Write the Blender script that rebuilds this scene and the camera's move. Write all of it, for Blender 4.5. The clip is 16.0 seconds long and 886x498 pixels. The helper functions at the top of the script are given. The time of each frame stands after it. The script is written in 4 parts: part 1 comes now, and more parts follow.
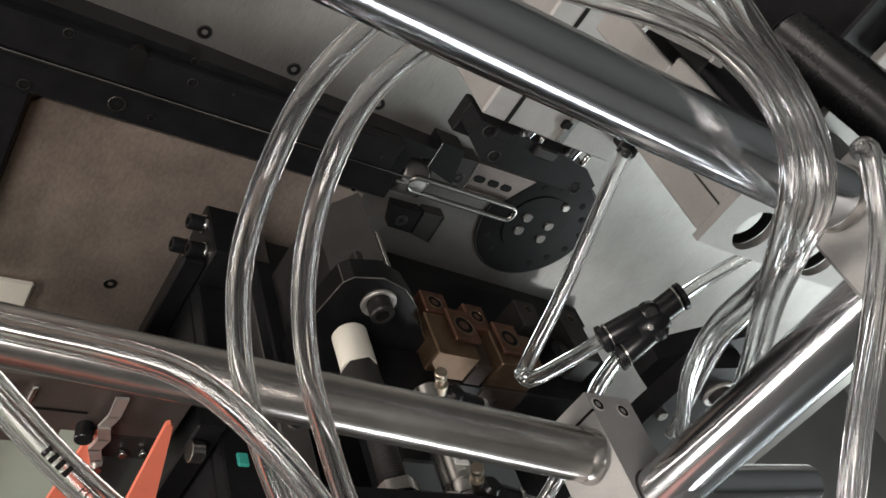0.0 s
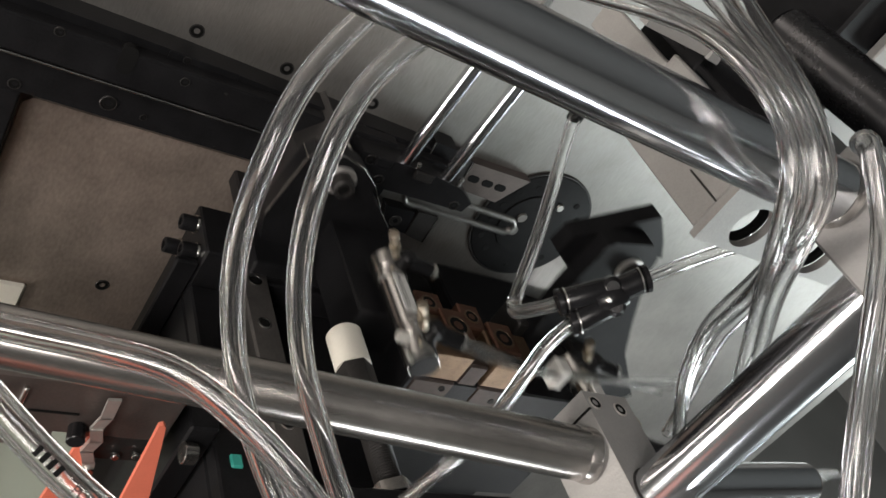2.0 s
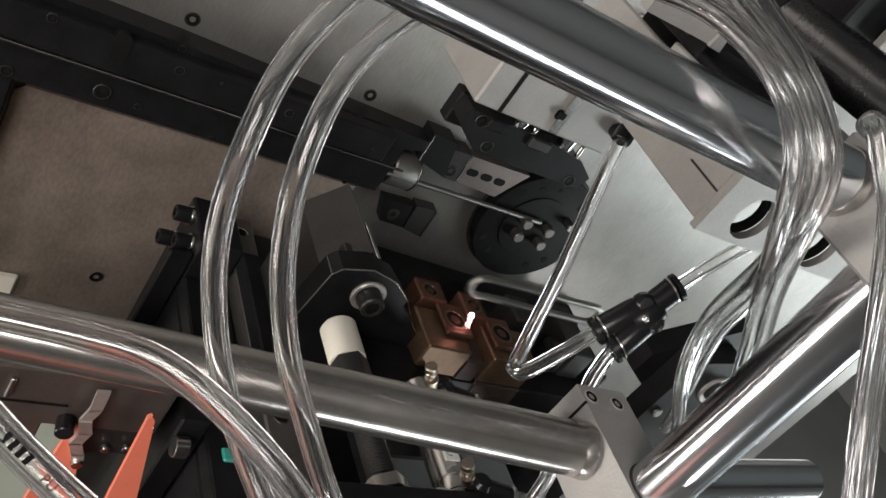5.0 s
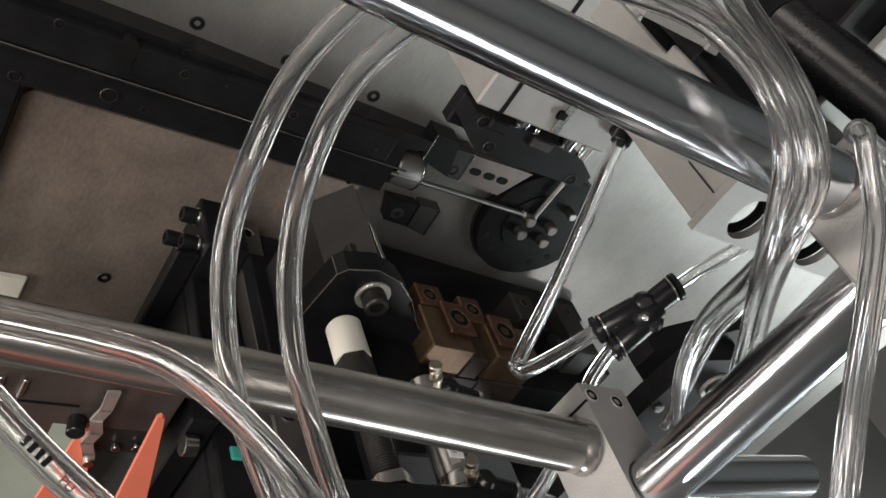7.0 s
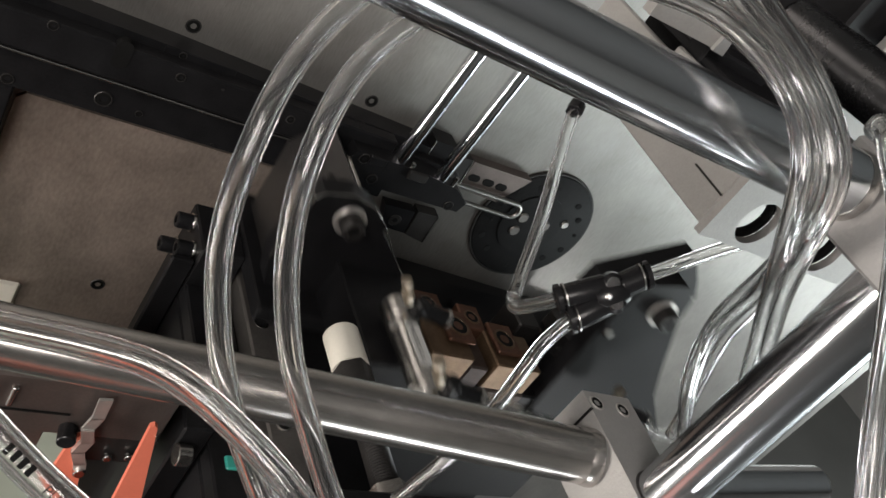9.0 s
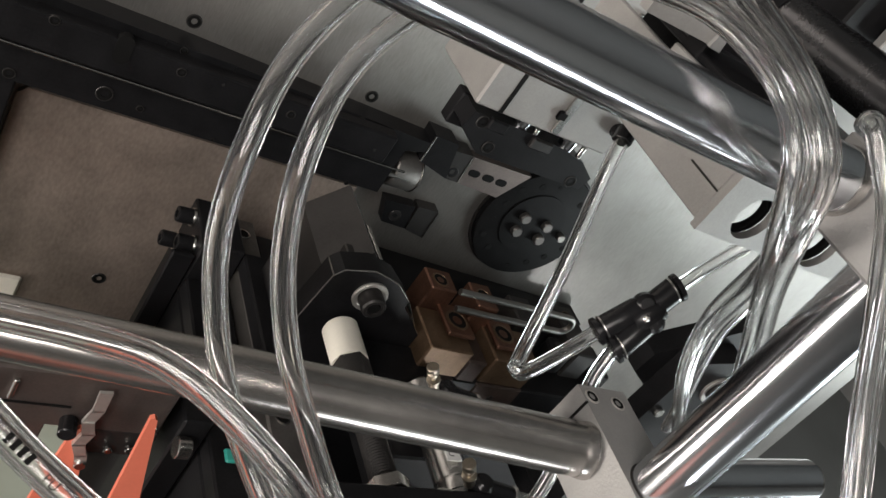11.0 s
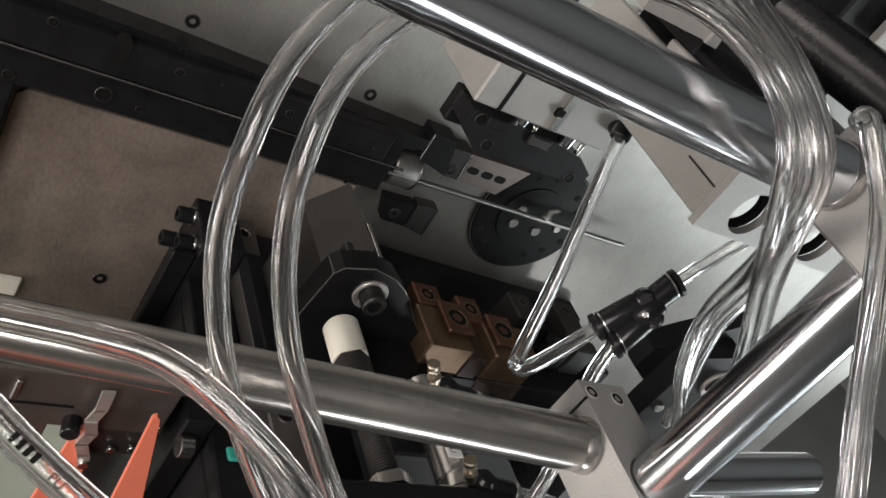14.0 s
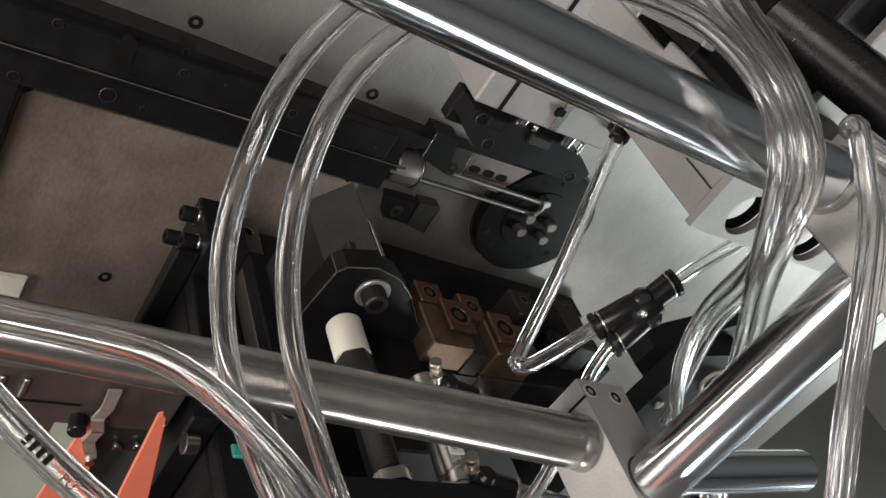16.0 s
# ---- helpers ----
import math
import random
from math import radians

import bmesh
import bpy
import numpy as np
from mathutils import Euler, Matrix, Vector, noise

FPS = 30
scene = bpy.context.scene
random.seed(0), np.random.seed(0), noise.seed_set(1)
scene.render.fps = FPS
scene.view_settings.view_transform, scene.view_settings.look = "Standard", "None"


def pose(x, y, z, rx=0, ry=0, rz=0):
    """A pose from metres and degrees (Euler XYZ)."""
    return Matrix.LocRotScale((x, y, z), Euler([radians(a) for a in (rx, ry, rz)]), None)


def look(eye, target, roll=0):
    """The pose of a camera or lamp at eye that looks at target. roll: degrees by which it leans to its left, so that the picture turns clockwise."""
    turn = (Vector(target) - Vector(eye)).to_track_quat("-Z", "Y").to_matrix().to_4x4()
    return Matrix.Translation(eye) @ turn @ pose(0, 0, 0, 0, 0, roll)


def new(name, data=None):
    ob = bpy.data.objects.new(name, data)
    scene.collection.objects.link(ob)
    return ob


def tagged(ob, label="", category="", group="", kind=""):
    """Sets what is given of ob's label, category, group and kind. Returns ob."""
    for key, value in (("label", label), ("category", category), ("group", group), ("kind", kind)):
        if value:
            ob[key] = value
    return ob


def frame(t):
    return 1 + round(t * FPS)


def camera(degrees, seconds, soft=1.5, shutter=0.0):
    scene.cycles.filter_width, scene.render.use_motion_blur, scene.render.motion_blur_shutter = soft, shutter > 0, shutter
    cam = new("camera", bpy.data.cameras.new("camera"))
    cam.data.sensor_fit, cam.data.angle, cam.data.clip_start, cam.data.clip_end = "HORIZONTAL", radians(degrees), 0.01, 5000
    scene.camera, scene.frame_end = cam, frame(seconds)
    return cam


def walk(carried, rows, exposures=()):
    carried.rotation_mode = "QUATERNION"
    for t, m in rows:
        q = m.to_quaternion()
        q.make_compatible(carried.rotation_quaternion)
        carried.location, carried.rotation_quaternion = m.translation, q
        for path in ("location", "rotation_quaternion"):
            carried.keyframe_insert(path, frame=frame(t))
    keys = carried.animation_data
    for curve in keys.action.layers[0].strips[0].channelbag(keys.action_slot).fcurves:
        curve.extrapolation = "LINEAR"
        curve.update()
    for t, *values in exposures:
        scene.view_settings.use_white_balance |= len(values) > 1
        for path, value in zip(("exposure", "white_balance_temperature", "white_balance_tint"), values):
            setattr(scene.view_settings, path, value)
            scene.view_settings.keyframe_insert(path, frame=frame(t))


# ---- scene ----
from collections import defaultdict
from mathutils import Quaternion

cam = camera(54.5, 16.0, shutter=0.5)

PATH = [
    (0, (-0.567, -0.573, 1.438), (0.566, 0.773, 0.487), 36.9),
    (0.5, (-0.567, -0.574, 1.438), (0.575, 0.77, 0.493), 37.0),
    (1, (-0.566, -0.573, 1.436), (0.575, 0.776, 0.497), 37.0),
    (1.5, (-0.566, -0.572, 1.435), (0.575, 0.773, 0.493), 36.8),
    (2, (-0.566, -0.572, 1.435), (0.579, 0.772, 0.496), 36.9),
    (2.5, (-0.563, -0.571, 1.434), (0.578, 0.776, 0.496), 37.0),
    (3, (-0.56, -0.571, 1.432), (0.58, 0.777, 0.491), 37.2),
    (3.5, (-0.559, -0.569, 1.429), (0.579, 0.776, 0.483), 37.3),
    (4, (-0.558, -0.568, 1.427), (0.585, 0.775, 0.484), 37.4),
    (6.5, (-0.56, -0.573, 1.436), (0.579, 0.768, 0.485), 37.1),
    (7, (-0.562, -0.573, 1.436), (0.575, 0.766, 0.479), 36.9),
    (7.5, (-0.561, -0.573, 1.436), (0.578, 0.767, 0.482), 37.2),
    (8, (-0.56, -0.572, 1.434), (0.574, 0.775, 0.483), 37.0),
    (8.5, (-0.559, -0.57, 1.431), (0.573, 0.781, 0.488), 36.9),
    (9, (-0.558, -0.568, 1.429), (0.581, 0.783, 0.493), 36.9),
    (11.5, (-0.558, -0.571, 1.431), (0.58, 0.772, 0.482), 37.2),
    (12, (-0.558, -0.57, 1.43), (0.583, 0.769, 0.477), 37.1),
    (12.5, (-0.558, -0.57, 1.43), (0.582, 0.768, 0.476), 37.0),
    (13, (-0.558, -0.571, 1.431), (0.582, 0.768, 0.477), 37.0),
    (13.5, (-0.558, -0.571, 1.43), (0.576, 0.776, 0.482), 36.5),
    (14, (-0.559, -0.572, 1.432), (0.581, 0.77, 0.482), 36.7),
    (14.5, (-0.56, -0.572, 1.432), (0.58, 0.767, 0.48), 36.8),
    (15, (-0.56, -0.572, 1.433), (0.585, 0.761, 0.479), 36.9),
    (15.5, (-0.561, -0.573, 1.435), (0.583, 0.759, 0.477), 36.8),
    (16, (-0.562, -0.574, 1.437), (0.575, 0.761, 0.475), 36.6),
]
walk(cam, [(t, look(eye, target, roll)) for t, eye, target, roll in PATH])

# ---- light ----
world = bpy.data.worlds.new("world")
scene.world = world
world.use_nodes = True
world.node_tree.nodes["Background"].inputs[0].default_value = (0.85, 0.85, 0.88, 1)
world.node_tree.nodes["Background"].inputs[1].default_value = 0.2
scene.view_settings.exposure = 0.0


def area_lamp(name, eye, target, w, h, power, tint=(1, 0.93, 0.88)):
    data = bpy.data.lights.new(name, "AREA")
    data.shape, data.size, data.size_y, data.energy, data.color = "RECTANGLE", w, h, power, tint
    ob = new(name, data)
    ob.matrix_world = look(eye, target)
    return ob


# unseen lamps added around the machine: high left, low front, right and left
area_lamp("high_left_fill", (-2.3, -2.3, 2.6), (-0.4, -0.2, 1.1), 1.3, 1.2, 74)
# long lamp placed by the bright stripe along the upper guard bar
area_lamp("stripe_lamp", (0.04, -0.99, 0.66), (-0.40, -0.41, 1.38), 1.05, 0.15, 6.5, (0.97, 0.99, 1.0))
# added fill that brightens the right of the plate
area_lamp("right_fill", (3.2, -1.7, 0.7), (0.2, 0.0, 1.0), 1.6, 1.3, 76, (0.90, 0.99, 1.0))
# added fill for left-hand faces and the short bar's stripe
area_lamp("left_fill", (-2.2, -0.65, 0.38), (-0.32, -0.42, 1.3), 0.5, 0.9, 32, (1, 0.92, 0.85))

# ---- materials ----


def material(name, color, rough=0.5, metal=0.0, vary=0.15, scale=60, bump=0.05, grain=(1, 1, 1), fine=600, **more):
    """A principled surface whose colour and gloss vary at two scales."""
    m = bpy.data.materials.new(name)
    m.use_nodes = True
    nt = m.node_tree
    bs = nt.nodes["Principled BSDF"]
    co = nt.nodes.new("ShaderNodeTexCoord")
    mp = nt.nodes.new("ShaderNodeMapping")
    mp.inputs["Scale"].default_value = grain
    nt.links.new(co.outputs["Object"], mp.inputs[0])
    n1, n2 = nt.nodes.new("ShaderNodeTexNoise"), nt.nodes.new("ShaderNodeTexNoise")
    n1.inputs["Scale"].default_value, n1.inputs["Detail"].default_value = scale * 0.8, 5
    n2.inputs["Scale"].default_value, n2.inputs["Detail"].default_value = fine, 3
    nt.links.new(co.outputs["Object"], n1.inputs["Vector"])
    nt.links.new(mp.outputs[0], n2.inputs["Vector"])
    mix = nt.nodes.new("ShaderNodeMath")
    mix.operation = "MULTIPLY_ADD"
    mix.inputs[1].default_value = 0.6
    nt.links.new(n1.outputs["Fac"], mix.inputs[0])
    half = nt.nodes.new("ShaderNodeMath")
    half.operation = "MULTIPLY"
    half.inputs[1].default_value = 0.4
    nt.links.new(n2.outputs["Fac"], half.inputs[0])
    nt.links.new(half.outputs[0], mix.inputs[2])
    ramp = nt.nodes.new("ShaderNodeValToRGB")
    ramp.color_ramp.elements[0].position, ramp.color_ramp.elements[1].position = 0.3, 0.7
    ramp.color_ramp.elements[0].color = (*[c * (1 - vary) for c in color], 1)
    ramp.color_ramp.elements[1].color = (*[min(1, c * (1 + vary)) for c in color], 1)
    nt.links.new(mix.outputs[0], ramp.inputs[0])
    nt.links.new(ramp.outputs[0], bs.inputs["Base Color"])
    rr = nt.nodes.new("ShaderNodeMapRange")
    rr.inputs[3].default_value, rr.inputs[4].default_value = max(0.02, rough * 0.8), min(1, rough * 1.2)
    nt.links.new(mix.outputs[0], rr.inputs[0])
    nt.links.new(rr.outputs[0], bs.inputs["Roughness"])
    bs.inputs["Metallic"].default_value = metal
    if bump:
        b = nt.nodes.new("ShaderNodeBump")
        b.inputs["Strength"].default_value, b.inputs["Distance"].default_value = bump, 0.001
        nt.links.new(n2.outputs["Fac"], b.inputs["Height"])
        nt.links.new(b.outputs[0], bs.inputs["Normal"])
    for key, value in more.items():
        bs.inputs[key.replace("_", " ")].default_value = value
    return m


PLATE = material("ground_steel", (0.29, 0.278, 0.262), 0.40, 0.7, 0.22, 26, 0.10, (7, 1, 1), 160)
brush = PLATE.node_tree.nodes.new("ShaderNodeCombineXYZ")
brush.inputs[0].default_value = 1
PLATE.node_tree.links.new(brush.outputs[0], PLATE.node_tree.nodes["Principled BSDF"].inputs["Tangent"])
PLATE.node_tree.nodes["Principled BSDF"].inputs["Anisotropic"].default_value = 0.85
PANEL = material("worn_steel", (0.43, 0.36, 0.31), 0.5, 0.7, 0.3, 30, 0.14, (2, 1, 1), 200)
BLACK = material("black_oxide_steel", (0.011, 0.011, 0.012), 0.40, 0.0, 0.4, 60, 0.08, fine=500, Specular_IOR_Level=0.14)
DARK = material("dark_steel", (0.034, 0.032, 0.031), 0.42, 0.4, 0.3, 60, 0.08)
CHROME = material("hard_chrome", (0.64, 0.66, 0.69), 0.155, 1.0, 0.04, 30, 0.012, (1, 1, 1), 200)
DULL = material("dull_chrome", (0.46, 0.44, 0.42), 0.24, 0.97, 0.14, 24, 0.03, (1, 1, 1), 140)
ALU = material("cast_aluminium", (0.40, 0.395, 0.385), 0.55, 0.6, 0.1, 80, 0.15, fine=900)
ALU2 = material("milled_aluminium", (0.36, 0.35, 0.335), 0.55, 0.35, 0.12, 60, 0.10, fine=900)
OLDALU = material("aged_aluminium", (0.15, 0.125, 0.115), 0.45, 0.7, 0.2, 60, 0.08)
MIDSTEEL = material("grey_steel", (0.17, 0.16, 0.15), 0.45, 0.7, 0.25, 60, 0.08)
WASHER = material("zinc_plate", (0.62, 0.60, 0.57), 0.42, 0.8, 0.1, 120, 0.05)
BARREL = material("cylinder_steel", (0.58, 0.57, 0.55), 0.24, 1.0, 0.06, 40, 0.02)
STEEL = material("bright_steel", (0.55, 0.54, 0.52), 0.25, 1.0, 0.1, 90, 0.03)
WIRE = material("drawn_wire", (0.36, 0.35, 0.33), 0.38, 1.0, 0.12, 90, 0.03)
COPPER = material("tarnished_copper", (0.135, 0.068, 0.045), 0.45, 0.7, 0.4, 90, 0.08)
WORN_COPPER = material("brassy_copper", (0.16, 0.105, 0.065), 0.42, 0.7, 0.35, 90, 0.08)
RUST = material("browned_steel", (0.06, 0.042, 0.035), 0.5, 0.4, 0.4, 90, 0.08)
BRASS = material("nickelled_brass", (0.42, 0.37, 0.30), 0.32, 1.0, 0.15, 120, 0.04)
NYLON = material("white_nylon", (0.80, 0.77, 0.68), 0.45, 0.0, 0.05, 60, 0.03)
PLASTIC = material("black_plastic", (0.011, 0.011, 0.012), 0.26, 0.0, 0.2, 90, 0.03, Specular_IOR_Level=0.26)
TIE = material("milky_plastic", (0.75, 0.74, 0.70), 0.4, 0.0, 0.06, 90, 0.02)
ORANGE = material("orange_paint", (0.76, 0.20, 0.125), 0.4, 0.0, 0.06, 60, 0.03)
GREEN = material("pale_green_paint", (0.40, 0.45, 0.38), 0.4, 0.0, 0.06, 30, 0.03)
TEAL = material("teal_plastic", (0.05, 0.40, 0.33), 0.4)
SATIN = material("black_satin_shaft", (0.17, 0.17, 0.178), 0.27, 1.0, 0.1, 60, 0.02)
PAPER = material("label_paper", (0.72, 0.72, 0.70), 0.5, 0.0, 0.04)
DISC = material("burnished_black_disc", (0.010, 0.010, 0.0105), 0.6, 0.0, 0.4, 60, 0.08, fine=500, Specular_IOR_Level=0.12)
# print ink, and the shade inside holes, slots and grooves given as colour
INK_SHADE = material("ink_and_hole_shade", (0.008, 0.008, 0.008), 0.7, Specular_IOR_Level=0.1)
WALL = material("hall_wall_paint", (0.33, 0.33, 0.32), 0.7, 0.0, 0.12, 4, 0.03)
CEILING = material("hall_ceiling", (0.15, 0.15, 0.148), 0.7, 0.0, 0.12, 4, 0.03)
FLOOR = material("hall_floor_paint", (0.16, 0.16, 0.155), 0.5, 0.0, 0.2, 4, 0.03)
OLIVE = material("cabinet_inside", (0.12, 0.12, 0.10), 0.5, 0.0, 0.2, 8, 0.03)
TUBE = material("clear_polyurethane", (0.98, 0.98, 0.975), 0.075, 0.0, 0.01, 40, 0.0, Transmission_Weight=0.99, IOR=1.42)

# ---- mesh helpers (all in world metres) ----
ORIGIN = {}


def thing(name, base, label, category, group="", kind=""):
    ob = new(name)
    ob.location = base
    ORIGIN[ob] = Vector(base)
    return tagged(ob, label, category, group, kind)


def mesh_of(name, bm, mat, smooth=True):
    me = bpy.data.meshes.new(name)
    bmesh.ops.recalc_face_normals(bm, faces=bm.faces)
    bm.to_mesh(me)
    bm.free()
    me.materials.append(mat)
    if smooth:
        me.polygons.foreach_set("use_smooth", [True] * len(me.polygons))
        me.set_sharp_from_angle(angle=radians(32))
    return me


def part(name, bm, mat, parent, label=""):
    bmesh.ops.translate(bm, verts=bm.verts, vec=-ORIGIN[parent])
    ob = new(name, mesh_of(name, bm, mat))
    ob.parent = parent
    ORIGIN[ob] = ORIGIN[parent]
    return tagged(ob, label)


def solid(name, bm, mat, base, label, category, group="", kind=""):
    """A thing of one mesh."""
    bmesh.ops.translate(bm, verts=bm.verts, vec=-Vector(base))
    ob = new(name, mesh_of(name, bm, mat))
    ob.location = base
    ORIGIN[ob] = Vector(base)
    return tagged(ob, label, category, group, kind)


def join(*bms):
    out = bmesh.new()
    for b in bms:
        me = bpy.data.meshes.new("tmp")
        b.to_mesh(me)
        b.free()
        out.from_mesh(me)
        bpy.data.meshes.remove(me)
    return out


def bevelled(bm, r, seg=1):
    if r:
        edges = [e for e in bm.edges if len(e.link_faces) == 2 and e.calc_face_angle(0) > 0.6]
        bmesh.ops.bevel(bm, geom=edges, offset=r, segments=seg, affect="EDGES", clamp_overlap=True)
    return bm


def box(x0, x1, y0, y1, z0, z1, r=0.0012, seg=1):
    bm = bmesh.new()
    bmesh.ops.create_cube(bm, size=1)
    bmesh.ops.scale(bm, vec=(abs(x1 - x0), abs(y1 - y0), abs(z1 - z0)), verts=bm.verts)
    bmesh.ops.translate(bm, vec=((x0 + x1) / 2, (y0 + y1) / 2, (z0 + z1) / 2), verts=bm.verts)
    return bevelled(bm, r, seg)


def prism(poly, y0, y1, r=0.001):
    """A plate with the outline poly in x and z, from y0 to y1."""
    bm = bmesh.new()
    a = [bm.verts.new((x, y0, z)) for x, z in poly]
    b = [bm.verts.new((x, y1, z)) for x, z in poly]
    bm.faces.new(a)
    bm.faces.new(b[::-1])
    for i in range(len(poly)):
        j = (i + 1) % len(poly)
        bm.faces.new((a[i], b[i], b[j], a[j]))
    return bevelled(bm, r)


def aim(p, q):
    d = Vector(q) - Vector(p)
    return Matrix.Translation((Vector(p) + Vector(q)) / 2) @ d.to_track_quat("Z", "Y").to_matrix().to_4x4()


def rod(p, q, r, seg=32, r2=None, edge=0.0006):
    bm = bmesh.new()
    bmesh.ops.create_cone(bm, cap_ends=True, segments=seg, radius1=r, radius2=r if r2 is None else r2, depth=(Vector(q) - Vector(p)).length, matrix=aim(p, q))
    return bevelled(bm, edge if seg > 6 else edge / 2)


def lathe(p, q, profile, seg=32):
    """A turned shape round the line from p to q; profile: (share of the length, radius)."""
    p, q = Vector(p), Vector(q)
    rot = (q - p).to_track_quat("Z", "Y").to_matrix()
    bm = bmesh.new()
    rings = []
    for s, r in profile:
        c = p.lerp(q, s)
        rings.append([bm.verts.new(c + rot @ Vector((r * math.cos(a), r * math.sin(a), 0))) for a in (k * math.tau / seg for k in range(seg))])
    for a, b in zip(rings, rings[1:]):
        for k in range(seg):
            bm.faces.new((a[k], a[(k + 1) % seg], b[(k + 1) % seg], b[k]))
    bm.faces.new(rings[0][::-1])
    bm.faces.new(rings[-1])
    return bm


def spline(points, n=14):
    """A smooth line through the points."""
    pts = [Vector(p) for p in points]
    pts = [2 * pts[0] - pts[1]] + pts + [2 * pts[-1] - pts[-2]]
    out = []
    for a, b, c, d in zip(pts, pts[1:], pts[2:], pts[3:]):
        for k in range(n):
            t = k / n
            out.append(0.5 * (2 * b + (c - a) * t + (2 * a - 5 * b + 4 * c - d) * t * t + (3 * b - a - 3 * c + d) * t ** 3))
    return out + [pts[-2]]


def sweep(line, r, seg=16, bore=0.0, close=False):
    """A round bar, or with a bore a hose, along a line."""
    bm = bmesh.new()
    line = [Vector(p) for p in line]
    side = None
    shells = defaultdict(list)
    n = len(line)
    for i, p in enumerate(line):
        a, b = (line[i - 1], line[(i + 1) % n]) if close else (line[max(i - 1, 0)], line[min(i + 1, n - 1)])
        d = (b - a).normalized()
        side = d.orthogonal().normalized() if side is None else (side - d * side.dot(d)).normalized()
        up = d.cross(side)
        for rad in (r, bore) if bore else (r,):
            shells[rad].append([bm.verts.new(p + rad * (math.cos(t) * side + math.sin(t) * up)) for t in (k * math.tau / seg for k in range(seg))])
    for rings in shells.values():
        for a, b in zip(rings, rings[1:] + (rings[:1] if close else [])):
            for k in range(seg):
                bm.faces.new((a[k], a[(k + 1) % seg], b[(k + 1) % seg], b[k]))
    if not close:
        for e in (0, -1):
            if bore:
                a, b = shells[r][e], shells[bore][e]
                for k in range(seg):
                    bm.faces.new((a[k], a[(k + 1) % seg], b[(k + 1) % seg], b[k]))
            else:
                bm.faces.new(shells[r][e])
    return bm


def hose(points, r, label, group="clear air hoses", name="air_hose"):
    base = Vector(points[len(points) // 2])
    bm = sweep(spline(points), r, 18, r * 0.62)
    ob = solid(name, bm, TUBE, base, label, "hose", group)
    return ob


def cap_screw(p, out, d, parent=None, length=None, mat=None, name="cap_screw", recess=True):
    """A socket head screw whose head rises from p along out; d: head's diameter."""
    p, out = Vector(p), Vector(out).normalized()
    h = length or d * 0.62
    r = d / 2
    q = p + out * h
    head = lathe(p, q, [(0, r), (0.86, r), (0.97, r * 0.93), (1, r * 0.82), (1, r * 0.5), (0.45, r * 0.47)], 24)
    if parent is None:
        return solid(name, head, mat or BLACK, p, "black socket head cap screw in its hole", "screw", "cap screws")
    return part(name, head, mat or BLACK, parent)


def screw_hole(x, z, y, r, parent, mat=None, rim=None):
    """A counterbored hole with a socket screw deep in it, in a face that looks to the front."""
    ob = part("screw", lathe((x, y + 0.0006, z), (x, y - 0.0007, z), [(0, r * 1.08), (0.6, r * 1.08), (1, r * 1.0), (1, r * 0.9), (0.0, r * 0.84)], 28), rim or DARK, parent)
    part("screw_head", lathe((x, y + 0.0003, z), (x, y - 0.0003, z), [(0, r * 0.9), (0.8, r * 0.88), (1, r * 0.8), (1, r * 0.45), (0.1, r * 0.42)], 20), mat or BLACK, parent)
    return ob


def top_hole(x, y, z, r, parent):
    """The same in a face that looks up."""
    part("bore", lathe((x, y, z - 0.0004), (x, y, z + 0.0005), [(0, r * 1.1), (0.7, r * 1.1), (1, r), (1, r * 0.9), (0.3, r * 0.85)], 24), WORN_COPPER, parent)
    part("screw", lathe((x, y, z - 0.0002), (x, y, z + 0.0002), [(0, r * 0.95), (1, r * 0.9), (1, r * 0.5), (0.1, r * 0.45)], 20), INK_SHADE, parent)

# ---- setting ----
def hall():
    room = thing("hall_room", (0, 0, 0), "grey painted workshop hall around the machine", "room", kind="structure")
    part("floor", box(-3.5, 3.5, -4, 2.5, -0.1, 0, 0), FLOOR, room)
    part("wall_north", box(-3.5, 3.5, 2.5, 2.6, 0, 3.2, 0), WALL, room)
    part("wall_south", box(-3.5, 3.5, -4.1, -4, 0, 3.2, 0), WALL, room)
    part("wall_west", box(-3.6, -3.5, -4, 2.5, 0, 3.2, 0), WALL, room)
    part("wall_east", box(3.5, 3.6, -4, 2.5, 0, 3.2, 0), WALL, room)
    part("ceiling", box(-3.5, 3.5, -4, 2.5, 3.2, 3.3, 0), CEILING, room)


